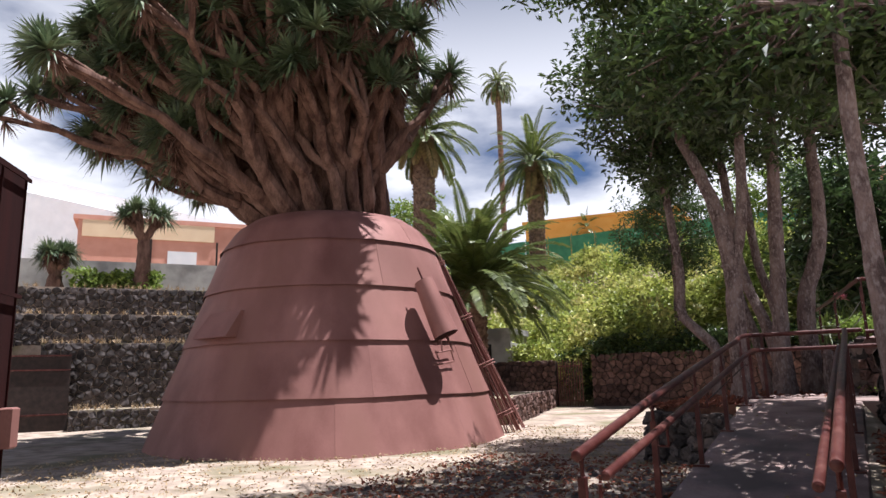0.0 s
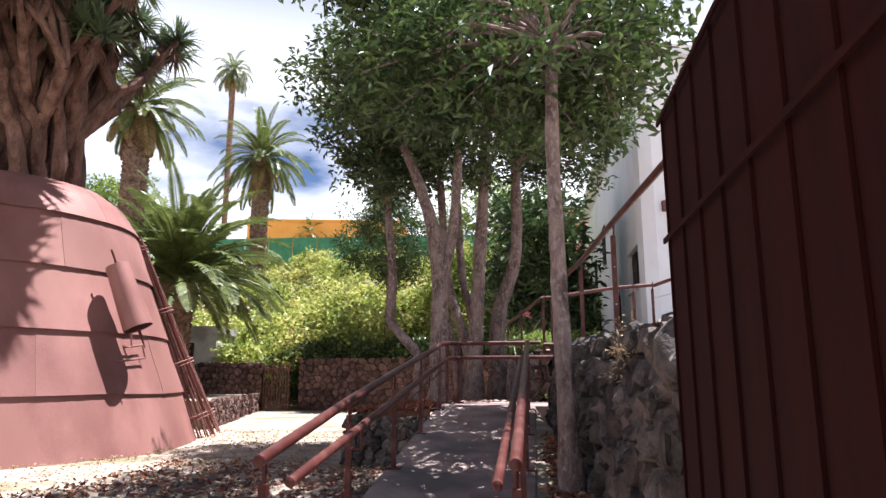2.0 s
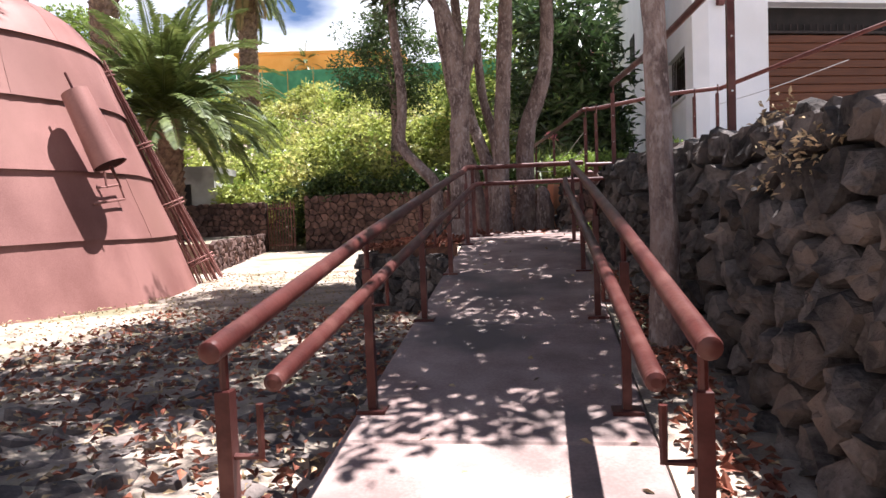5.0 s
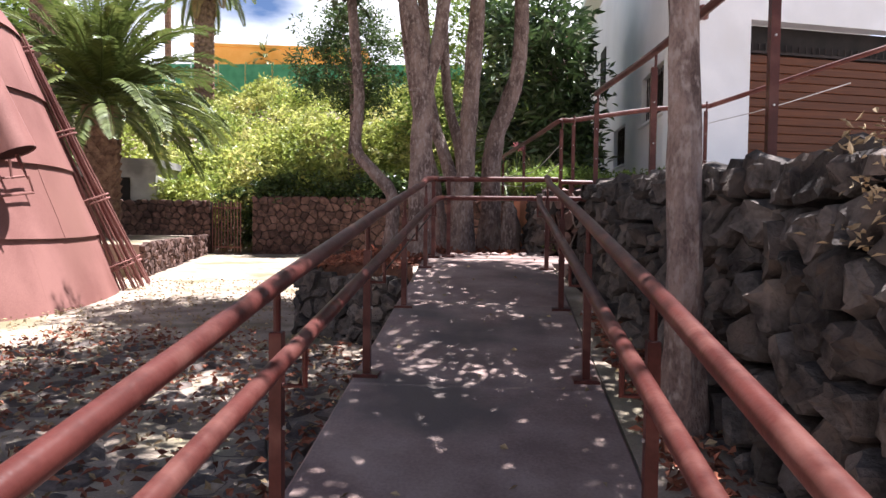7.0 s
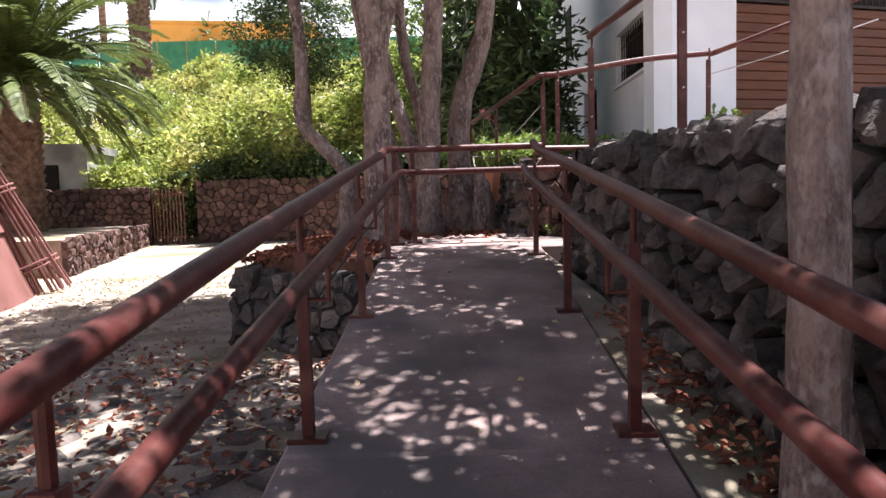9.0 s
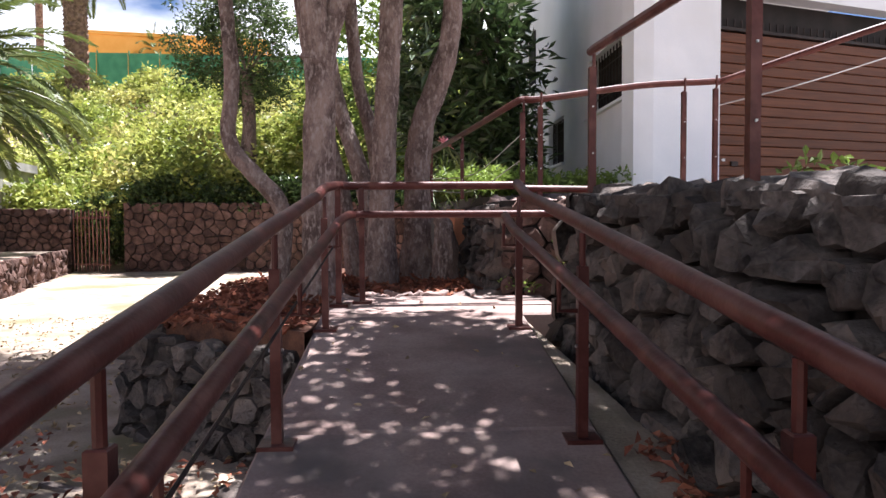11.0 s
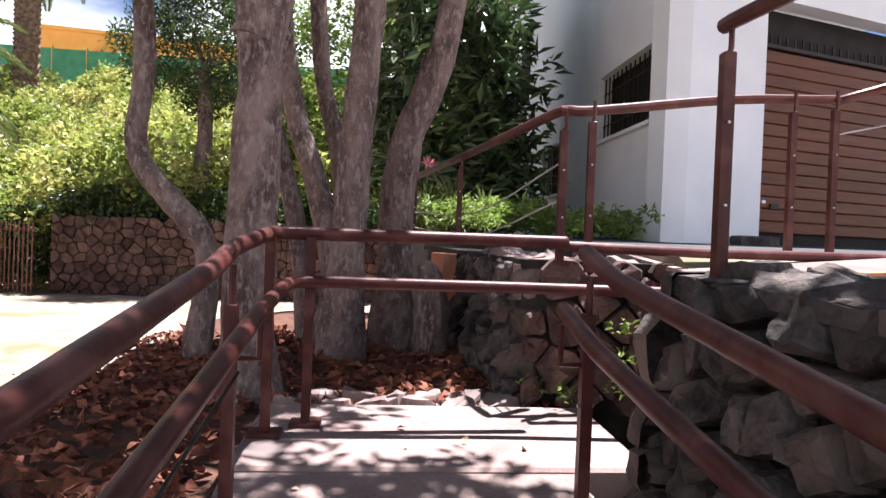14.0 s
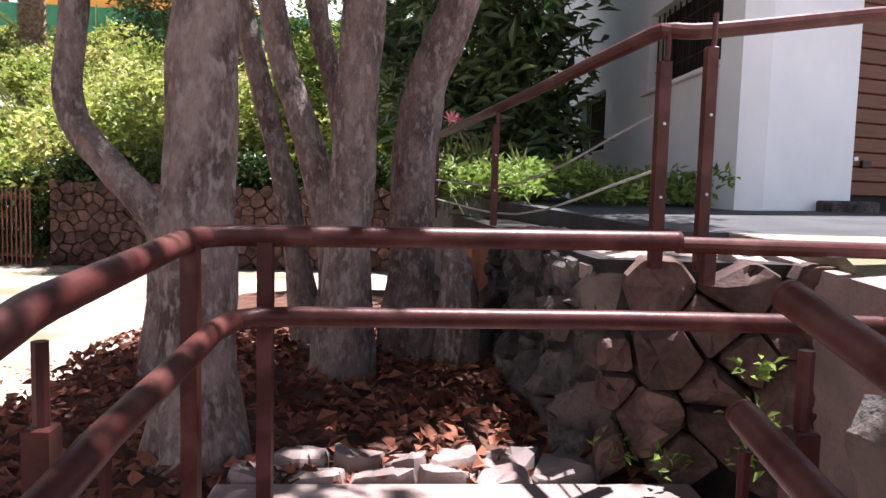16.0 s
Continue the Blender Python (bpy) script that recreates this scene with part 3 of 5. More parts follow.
# ---- steel gate leaves at the entrance ----
def gate_leaf(a, b, top, flip):
    leaf = thing("gate_leaf", "tall dark rusted steel gate leaf with upright fins, standing open", "gate", at=(a[0], a[1], 0.12))
    d = Vector((b[0] - a[0], b[1] - a[1], 0))
    w = d.length
    leaf.matrix_world = Matrix.Translation((a[0], a[1], 0.12)) @ Matrix.Rotation(math.atan2(d.y, d.x), 4, "Z")
    h = top - 0.12
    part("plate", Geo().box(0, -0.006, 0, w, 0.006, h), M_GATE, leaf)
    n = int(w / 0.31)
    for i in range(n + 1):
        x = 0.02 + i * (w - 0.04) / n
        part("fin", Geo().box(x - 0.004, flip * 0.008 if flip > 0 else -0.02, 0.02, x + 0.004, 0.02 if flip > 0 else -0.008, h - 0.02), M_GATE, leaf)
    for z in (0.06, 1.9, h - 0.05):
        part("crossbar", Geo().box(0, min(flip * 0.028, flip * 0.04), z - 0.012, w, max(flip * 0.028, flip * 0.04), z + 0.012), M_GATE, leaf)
    return leaf


leaf = gate_leaf((1.42, 0.9), (1.41, 4.62), 2.66, 1)
leaf = gate_leaf((-2.15, 1.2), (-3.84, 3.2), 2.85, -1)
part("lock", Geo().box(2.52, -0.09, 0.95, 2.62, -0.01, 1.2, bevel=0.01), M_CORTEN, leaf, "rusty steel lock box")

# ---- sculpture: banded steel cone round the dragon tree ----
HC = Vector((-10.19, 13.64, 0.0))
sculpture = thing("steel_cone_sculpture", "huge rust-brown banded sheet-steel cone standing round the dragon tree", "sculpture", at=(HC.x, HC.y, 0.05))
sculpture.scale = (1.07, 1.07, 1.1)
sculpture.rotation_euler = (0, 0, radians(7))
PROFILE = [(0.0, 3.85), (1.0, 3.47), (2.0, 3.12), (3.05, 2.74), (4.0, 2.42), (4.45, 2.14), (4.7, 1.8), (4.78, 1.45)]


def cone_r(z):
    for (z0, r0), (z1, r1) in zip(PROFILE, PROFILE[1:]):
        if z <= z1:
            return r0 + (r1 - r0) * (z - z0) / (z1 - z0)
    return 1.45


rng = random.Random(5)
bands = [(0.0, 1.02, 9), (0.98, 2.02, 9), (1.98, 3.07, 8), (3.03, 4.02, 8), (3.98, 4.78, 8)]
for bi, (z0, z1, count) in enumerate(bands):
    band = part("band", Geo().tube([(0, 0, z1 - 0.05), (0, 0, z1 - 0.02)], cone_r(z1) - 0.06, 48, caps=False), M_CORTEN, sculpture)
    turn = rng.uniform(0, 1)
    for c in range(count):
        g = Geo()
        seg = 8
        off = rng.uniform(-0.003, 0.003)
        rows = 3 if bi < 4 else 8
        for o in (0.012, 0.0):
            for j in range(rows + 1):
                z = z0 + (z1 - z0) * j / rows
                for i in range(seg + 1):
                    a = 2 * math.pi * (c + turn + i / seg) / count
                    flare = 0.05 * (1 - j / rows) ** 1.5 if bi else 0
                    r = cone_r(z) + off + flare + o + 0.012 * noise.noise((math.cos(a) * 3, math.sin(a) * 3, z * 2)) + (0.003 if i == 0 else 0)
                    sag = (0.02 * noise.noise((a * 2.5, bi * 7, 3))) if j == 0 and bi else 0
                    g.v.append((r * math.cos(a), r * math.sin(a), z + sag))
        m = (rows + 1) * (seg + 1)
        for j in range(rows):
            for i in range(seg):
                k = j * (seg + 1) + i
                g.f.append((k, k + 1, k + seg + 2, k + seg + 1))
                g.f.append((m + k + seg + 1, m + k + seg + 2, m + k + 1, m + k))
        for i in range(seg):
            g.f.append((i + 1, i, m + i, m + i + 1))
            e = rows * (seg + 1) + i
            g.f.append((e, e + 1, m + e + 1, m + e))
        for j in range(rows):
            k = j * (seg + 1)
            g.f.append((k, k + seg + 1, m + k + seg + 1, m + k))
            k += seg
            g.f.append((k + seg + 1, k, m + k, m + k + seg + 1))
        part("sheet", smooth(g), M_CORTEN, band)


def cone_at(bearing, z, out=0.0):
    """A place on the cone, in its own axes; bearing in degrees from +x."""
    a = radians(bearing)
    r = cone_r(z) + out
    return Vector((r * math.cos(a), r * math.sin(a), z))


# the pipe, its bracket and wire handle
p0, p1 = cone_at(-19, 2.05, 0.5), cone_at(-22, 3.1, 0.46)
axis = (p1 - p0).normalized()
g = smooth(Geo().tube([p0, p0 + axis * 0.02, p1], [0.24, 0.24, 0.19], 20, caps=False))
pipe = part("pipe", g, M_CORTEN, sculpture, "tapered rusted steel pipe")
# Solid near-black plug stands for the darkness inside the pipe.
part("pipe_inner_shade", smooth(Geo().tube([p0 + axis * 0.01, p1 - axis * 0.01], [0.22, 0.175], 20)), M_GATE, pipe)
part("stem", smooth(Geo().tube([p1, p1 + axis * 0.3], 0.02, 8)), M_RAIL, pipe)
part("blade", Geo().tube([p0 - axis * 0.02, p0 - axis * 0.35], [0.03, 0.01], 6), M_RAIL, pipe)
w0, w1, w2, w3 = cone_at(-22, 1.5, 0.12), cone_at(-11, 1.58, 0.12), cone_at(-11, 1.8, 0.12), cone_at(-16, 1.76, 0.12)
part("wire_handle", smooth(Geo().tube([w0, w1, w2, w3], 0.018, 6)), M_CORTEN, sculpture)
part("wire_handle", smooth(Geo().tube([cone_at(-16, 2.1, 0.2), cone_at(-16, 1.76, 0.12), cone_at(-19, 1.74, 0.1)], 0.018, 6)), M_CORTEN, sculpture)
# hood over a slot
a, b, c, d = cone_at(-108, 2.1, 0.0), cone_at(-90, 2.1, 0.0), cone_at(-90, 2.6, -0.02), cone_at(-108, 2.6, -0.02)
o = (a + b) / 2
o = Vector((o.x, o.y, 0)).normalized() * 0.3
g = Geo()
g.v = [tuple(q) for q in (a + o, b + o, c + o * 0.4, d + o * 0.4, a, b, c, d)]
g.f = [(0, 1, 2, 3), (7, 6, 5, 4), (0, 3, 7, 4), (1, 5, 6, 2), (3, 2, 6, 7), (0, 4, 5, 1)]
part("hood", g, M_CORTEN, sculpture)

# bundle of rods leaning on the cone
broom = thing("rod_bundle", "bundle of rusty steel rods leaning on the cone", "rod bundle", at=(-6.55, 15.9, 0.1))
broom.scale = (1.07, 1.07, 1.08)
bl, bt = Vector((0, 0, 0)), Vector((-1.33, -0.95, 4.05))
d = (bt - bl).normalized()
side = d.cross(Vector((0.6, -0.8, 0))).normalized()
out = side.cross(d)
for i in range(26):
    u, v = rng.uniform(-1, 1), rng.uniform(-1, 1)
    lo, hi = bl + side * u * 0.36 + out * v * 0.16, bt + side * u * 0.13 + out * v * 0.07 - d * rng.uniform(0, 0.2)
    mid = (lo + hi) / 2 + side * u * -0.04 + Vector((nrand(rng, 0.03), nrand(rng, 0.03), 0))
    part("rod", smooth(Geo().tube([lo, mid, hi], 0.016, 6)), M_CORTEN, broom)
for f in (0.1, 0.36, 0.62, 0.93):
    c = bl + (bt - bl) * f
    w = 0.36 + (0.13 - 0.36) * f + 0.03
    ring = [c + side * math.cos(a / 12 * 2 * math.pi) * w + out * math.sin(a / 12 * 2 * math.pi) * w * 0.5 for a in range(13)]
    part("tie", smooth(Geo().tube(ring, 0.016, 6)), M_CORTEN, broom, "loop of rusty wire")
    part("tie", smooth(Geo().tube([p + d * 0.07 for p in ring], 0.016, 6)), M_CORTEN, broom)


# ---- trees ----
nprng = np.random.default_rng(11)


def rosette_leaves(g, c, axis, length, count, rng, width=0.045, droop=0.25, spread=(10, 105)):
    """Sword leaves round a branch tip."""
    axis = Vector(axis).normalized()
    s0 = axis.orthogonal().normalized()
    s1 = axis.cross(s0)
    for i in range(count):
        a = rng.uniform(0, 2 * math.pi)
        e = radians(rng.uniform(*spread))
        d = axis * math.cos(e) + (s0 * math.cos(a) + s1 * math.sin(a)) * math.sin(e)
        L = length * rng.uniform(0.75, 1.1)
        s = d.cross(Vector((0, 0, 1)))
        s = s.normalized() if s.length > 0.01 else s0
        k = len(g.v)
        mid = c + d * L * 0.55
        tip = c + d * L + Vector((0, 0, -droop * L * math.sin(e)))
        g.v += [tuple(c + s * width * 0.5), tuple(c - s * width * 0.5), tuple(mid - s * width * 0.45), tuple(tip), tuple(mid + s * width * 0.45)]
        g.f += [(k, k + 1, k + 2, k + 4), (k + 4, k + 2, k + 3)]


def dragon_tree(base, starts, spread_to, leaf_len, label, seed, gens=3, r0=0.2, first=1.4, leaf_count=55, trunk=None):
    rng = random.Random(seed)
    tree = thing("dragon_tree", label, "tree", at=base)
    wood, tips = smooth(Geo()), []
    if trunk:
        wood.tube(spline(trunk, 4), [r0 * 2.2 * (1 - 0.35 * i / (4 * (len(trunk) - 1))) for i in range(4 * (len(trunk) - 1) + 1)], 10, 0.3)

    def grow(p, d, r, L, gen):
        bend = Vector((nrand(rng, 0.25), nrand(rng, 0.25), rng.uniform(0.0, 0.2)))
        q = p + d * L
        m = (p + q) / 2 - bend * L * 0.3
        pts = spline([p, m, q], 4)
        wood.tube(pts, [r * (1 - 0.25 * i / 8) * (1 + 0.1 * rng.random()) for i in range(len(pts))], 8, 0.35)
        if gen == 0:
            tips.append((q, (d + Vector((0, 0, 0.5))).normalized()))
            return
        for _ in range(rng.choice((2, 2, 3))):
            nd = (d * 1.0 + spread_to * 0.35 + Vector((nrand(rng, 0.75), nrand(rng, 0.75), rng.uniform(-0.05, 0.6)))).normalized()
            grow(q, nd, r * 0.72, L * rng.uniform(0.68, 0.9), gen - 1)

    for p, d, L, r in starts:
        grow(Vector(p), Vector(d).normalized(), r, L, gens)
    part("trunk", wood, M_DRAGONBARK, tree)
    fresh, dry = Geo(), Geo()
    for c, a in tips:
        rosette_leaves(fresh, c, a, leaf_len, leaf_count, rng, width=leaf_len * 0.095)
        rosette_leaves(dry, c - a * 0.15, -a, leaf_len * 0.7, leaf_count // 3, rng, width=leaf_len * 0.05, spread=(5, 70))
    part("crown", fresh, M_DRAGONLEAF, tree, "rosettes of grey-green sword leaves")
    part("dead_leaves", dry, M_DRAGONBARK, tree, "hanging dry brown leaves")
    return tree


starts = []
FRONT = Vector((-0.35, -0.94, 0))
LEFT = Vector((-0.775, -0.63, 0))
rr = random.Random(8)
for i in range(17):
    a = 2 * math.pi * i / 17 + rr.uniform(-0.1, 0.1)
    o = Vector((math.cos(a), math.sin(a), 0))
    lean = 0.25 + 0.75 * max(0, o.dot(LEFT)) + 0.1 * rr.random()
    starts.append((o * (1.15 + 0.2 * rr.random()) + Vector((0, 0, -0.3)), o * lean + LEFT * 0.28 + Vector((0, 0, 1.0)), rr.uniform(1.15, 1.7), rr.uniform(0.17, 0.26)))
for i in range(12):
    o = (LEFT + Vector((nrand(rr, 0.6), nrand(rr, 0.6), 0))).normalized()
    starts.append((o * 0.9, o * 1.3 + Vector((0, 0, rr.uniform(0.6, 0.9))), rr.uniform(1.9, 2.5), 0.2))
for i in range(8):
    starts.append(((nrand(rr, 0.7), nrand(rr, 0.7), -0.3), (nrand(rr, 0.4), nrand(rr, 0.4), 1), rr.uniform(1.3, 1.9), rr.uniform(0.2, 0.3)))
for i in range(11):
    o = (FRONT + Vector((nrand(rr, 0.7), nrand(rr, 0.5), 0))).normalized()
    starts.append((o * 0.9, o * rr.uniform(0.6, 1.0) + Vector((0, 0, 1.0)), rr.uniform(1.5, 2.1), 0.19))
for i in range(13):
    o = (Vector((0.5, -0.9, 0)) + Vector((nrand(rr, 0.4), nrand(rr, 0.4), 0))).normalized()
    starts.append((o * 0.7, o * rr.uniform(0.35, 0.75) + Vector((0, 0, 1.0)), rr.uniform(1.5, 2.1), 0.17))
dragon_tree((HC.x, HC.y, 5.32), starts, LEFT * 0.45, 0.72, "ancient many-stemmed dragon tree growing out of the steel cone", 3, gens=3, leaf_count=75)

# small dragon trees on the terrace
for u, v, z, h, s, seed in ((0.0, 6.2, 5.4, 2.2, 1.0, 21), (-3.3, 6.6, 5.4, 0.7, 0.7, 22)):
    x, y = terrace_point(u, v)
    st = [((0, 0, h), (math.cos(a) * 0.6, math.sin(a) * 0.6, 1), 0.8 * s, 0.17) for a in (0.3, 1.6, 2.9, 4.1, 5.3)]
    dragon_tree((x, y, z), st, Vector((0, 0, 0)), 0.75, "young dragon tree with grey trunk on the upper terrace", seed, gens=1, r0=0.17, trunk=[(0, 0, -0.1), (0.05, 0, h * 0.5), (0, 0, h + 0.1)], leaf_count=70)


def palm(base, height, trunk_r, fronds, length, label, seed, droop=1.0, dry=0, low=-20, trunk_lean=(0, 0), leaflet=0.38, fan=False):
    rng = random.Random(seed)
    tree = thing("palm_tree", label, "palm tree", at=base)
    top = Vector((trunk_lean[0], trunk_lean[1], height))
    g = Geo()
    n = max(8, int(height / 0.22))
    pts = [top * (i / n) + Vector((0, 0, -0.3 if i == 0 else 0)) for i in range(n + 1)]
    g.tube(pts, [trunk_r * (1.0 + 0.12 * (i % 2) + (0.25 if i < 2 else 0) + (0.3 * max(0, (i - n + 4)) / 4 if not fan else 0)) for i in range(n + 1)], 14, 0.12)
    # old leaf bases as scales
    if not fan:
        for i in range(n):
            for a in range(9):
                w = 2 * math.pi * (a + 0.5 * (i % 2)) / 9
                p = pts[i] + Vector((math.cos(w), math.sin(w), 0)) * trunk_r * 1.02
                o = Vector((math.cos(w), math.sin(w), 0))
                t = Vector((-math.sin(w), math.cos(w), 0)) * trunk_r * 0.3
                k = len(g.v)
                g.v += [tuple(p - t), tuple(p + t), tuple(p + o * trunk_r * 0.24 + Vector((0, 0, 0.17))), tuple(p + Vector((0, 0, 0.22)))]
                g.f += [(k, k + 1, k + 2), (k + 1, k + 3, k + 2), (k + 3, k, k + 2)]
    part("trunk", g, M_PALMBARK, tree)
    green, brown, stems = Geo(), Geo(), smooth(Geo())
    for i in range(fronds + dry):
        isdry = i >= fronds
        a = i * 2.399 + rng.uniform(-0.2, 0.2)
        f = i / max(1, fronds - 1)
        e = radians(82 - (82 - low) * f ** 0.8 + rng.uniform(-6, 6)) if not isdry else radians(rng.uniform(-75, -35))
        L = length * rng.uniform(0.85, 1.1) * (0.75 if isdry else 1)
        p, d = top.copy(), Vector((math.cos(a) * math.cos(e), math.sin(a) * math.cos(e), math.sin(e)))
        rach = [p.copy()]
        steps = 12
        for s in range(steps):
            p = p + d * (L / steps)
            d = (d + Vector((0, 0, -droop * 0.145 * (0.5 + s / steps)))).normalized()
            rach.append(p.copy())
        stems.tube(rach, [0.035 * length / 3 * (1 - 0.85 * s / steps) for s in range(steps + 1)], 5, caps=False)
        out = brown if isdry else green
        per = 5 if not fan else 3
        for s in range(2 if not fan else 9, steps):
            for q in range(per):
                t = q / per
                c = rach[s] * (1 - t) + rach[s + 1] * t
                dd = (rach[s + 1] - rach[s]).normalized()
                side = dd.cross(Vector((0, 0, 1)))
                side = side.normalized() if side.length > 0.05 else Vector((1, 0, 0))
                upv = side.cross(dd)
                fpos = (s + t) / steps
                ll = leaflet * length / 3 * (math.sin(math.pi * min(1, 0.15 + fpos * 0.85)) ** 0.6 + 0.15)
                for sg in (-1, 1):
                    ld = (side * sg * 0.85 + dd * 0.65 + upv * rng.uniform(0.1, 0.35)).normalized()
                    wv = ld.cross(upv).normalized() * 0.03 * length / 3
                    k = len(out.v)
                    tip = c + ld * ll + Vector((0, 0, -0.22 * ll))
                    mid = c + ld * ll * 0.5
                    out.v += [tuple(c), tuple(mid + wv), tuple(tip), tuple(mid - wv)]
                    out.f += [(k, k + 1, k + 2, k + 3)]
    part("stem", stems, M_FROND, tree)
    part("crown", green, M_FROND, tree, "arching feather fronds")
    if dry:
        part("dead_fronds", brown, M_FRONDDRY, tree, "hanging straw-coloured dead fronds")
    return tree


palm((-11.25, 22.8, 0.2), 4.4, 0.42, 80, 4.2, "low broad date palm with arching green fronds behind the cone", 31, droop=0.95, low=2, leaflet=0.36)
palm((-19.0, 31.6, 3.5), 11.6, 0.55, 46, 3.6, "tall date palm with orange fruit stalks and scaly trunk", 32, droop=0.9, dry=16, low=-25)
palm((-17.3, 43.2, 7.0), 9.2, 0.5, 44, 4.0, "tall date palm on the planted slope", 33, droop=1.0, low=-30, dry=6)
palm((-28.7, 61.5, 9.0), 23.0, 0.24, 40, 2.6, "very tall thin fan palm in the distance", 34, droop=1.6, dry=14, low=-40)
palm((-14.5, 66, 9.0), 8.0, 0.3, 30, 2.6, "distant palm with drooping fronds", 35, droop=1.4, dry=10, low=-35)
palm((-19.5, 60, 9.0), 5.5, 0.3, 24, 2.2, "distant small palm on the slope", 36, droop=1.2, low=-10)


def leafy_tree(name, base, trunks, crowns, label, seed, leaf=(0.165, 0.065), per=80, material=None, bark=None, twig=0.42, category="tree"):
    """trunks: lists of (points, radius at foot, radius at top); crowns: (centre, size, clump count), both in world places."""
    rng = np.random.default_rng(seed)
    tree = thing(name, label, category, at=base)
    b = Vector(base)
    rs = random.Random(seed)
    for pts, ra, rb in trunks:
        sp = spline([Vector(p) - b for p in pts], 6)
        n = len(sp)
        rad = [ra + (rb - ra) * i / (n - 1) + (ra * 0.5 * (1 - i / 3) if i < 3 else 0) for i in range(n)]
        part("trunk", smooth(Geo().tube(sp, rad, 14, 0.22)), bark or M_BARK, tree)
    allp, allo = [], []
    limbs = smooth(Geo())
    ends = [Vector(t[0][-1]) - b for t in trunks] or [Vector((0, 0, 0))]
    for centre, size, count in crowns:
        cs = blob_centres(rng, Vector(centre) - b, size, count)
        p, o = clump_points(rng, cs, per, twig)
        allp.append(p)
        allo.append(o)
        for c in cs[:: max(1, count // 26)]:
            c = Vector(c)
            e = min(ends, key=lambda q: (q - c).length)
            if (e - c).length > 2.6:
                continue
            mid = (e + c) / 2 + Vector((nrand(rs, 0.25), nrand(rs, 0.25), 0.15))
            limbs.tube(spline([e, mid, c], 4), [0.034 - 0.028 * i / 8 for i in range(9)], 6)
    if limbs.v:
        part("branchwork", limbs, bark or M_BARK, tree)
    p, o = np.concatenate(allp), np.concatenate(allo)
    part("crown", leaves_mesh("crown", p, leaf[0], leaf[1], rng, outward=o * 0.9), material or M_LEAF, tree)
    return tree


# slim tree beside the wall
leafy_tree("slim_tree", (1.02, 7.42, 0.35), [([(1.02, 7.42, 0.35), (1.0, 7.4, 1.4), (0.97, 7.4, 2.4), (0.96, 7.42, 3.5), (0.98, 7.5, 4.6)], 0.088, 0.055)],
           [((0.8, 7.75, 4.7), (1.2, 1.0, 0.75), 26), ((0.6, 8.8, 4.6), (1.4, 1.1, 0.8), 18), ((1.6, 8.1, 4.5), (0.7, 1.0, 0.8), 12), ((-0.6, 8.8, 4.9), (1.2, 1.3, 0.7), 28)],
           "slim grey-trunked laurel tree beside the stone wall", 41, per=74)
# the group of trees beyond the landing
leafy_tree("tree_group", (-0.6, 14.2, 0.9), [
    ([(-1.62, 14.3, 0.4), (-1.5, 14.3, 1.25), (-1.48, 14.3, 1.8), (-1.8, 14.35, 2.2), (-2.06, 14.4, 2.55), (-2.02, 14.4, 3.3), (-2.15, 14.5, 4.6), (-2.3, 14.6, 6)], 0.11, 0.07),
    ([(-0.9, 13.0, 0.85), (-0.92, 13.05, 1.8), (-0.9, 13.1, 3.0), (-1.0, 13.1, 3.9), (-1.25, 13.2, 4.8), (-1.7, 13.3, 6.0)], 0.17, 0.09),
    ([(-0.92, 13.1, 3.1), (-0.7, 13.15, 3.8), (-0.6, 13.2, 4.8), (-0.55, 13.3, 6.4)], 0.1, 0.08),
    ([(-0.72, 15.2, 0.9), (-0.95, 15.25, 2.2), (-1.3, 15.3, 3.6), (-1.5, 15.3, 5)], 0.1, 0.06),
    ([(-0.5, 14.9, 0.9), (-0.6, 14.95, 2.0), (-1.0, 15.0, 3.4), (-1.15, 15.0, 5.5)], 0.12, 0.08),
    ([(-0.55, 15.4, 0.9), (-0.5, 15.4, 2.4), (-0.75, 15.4, 3.6), (-0.85, 15.4, 5.5)], 0.1, 0.07),
    ([(-0.42, 14.4, 0.9), (-0.38, 14.4, 2.2), (-0.3, 14.4, 3.5), (-0.2, 14.4, 5.0), (-0.1, 14.3, 6.5)], 0.15, 0.1),
    ([(0.02, 14.9, 0.9), (0.0, 14.9, 2.0), (0.08, 14.85, 2.8), (0.3, 14.8, 3.4), (0.44, 14.8, 4.2), (0.44, 14.8, 5.8)], 0.17, 0.1)],
           # Last five crowns: added overhead, mostly unseen, to shade ramp and court.
           [((-0.8, 14.35, 6.4), (2.3, 2.1, 1.4), 145), ((-2.2, 14.4, 6.3), (1.3, 1.6, 1.4), 60), ((1.7, 15.3, 6.6), (1.4, 1.4, 1.3), 45), ((-2.8, 15.0, 8.8), (1.3, 1.5, 0.9), 40), ((-0.6, 14.5, 9.0), (2.2, 2.0, 1.2), 70), ((0.3, 8.8, 7.4), (3.0, 3.8, 0.6), 18), ((-1.9, 8.4, 7.7), (2.2, 3.2, 0.5), 95), ((-1.7, 12.2, 6.3), (1.7, 1.6, 0.7), 50), ((1.4, 11.0, 6.2), (1.2, 1.5, 0.6), 80), ((-0.5, 10.1, 7.2), (1.8, 2.2, 0.5), 60)],
           "group of grey mottled laurel trunks rising from one leafy bed, with added overhead shade crowns", 42)
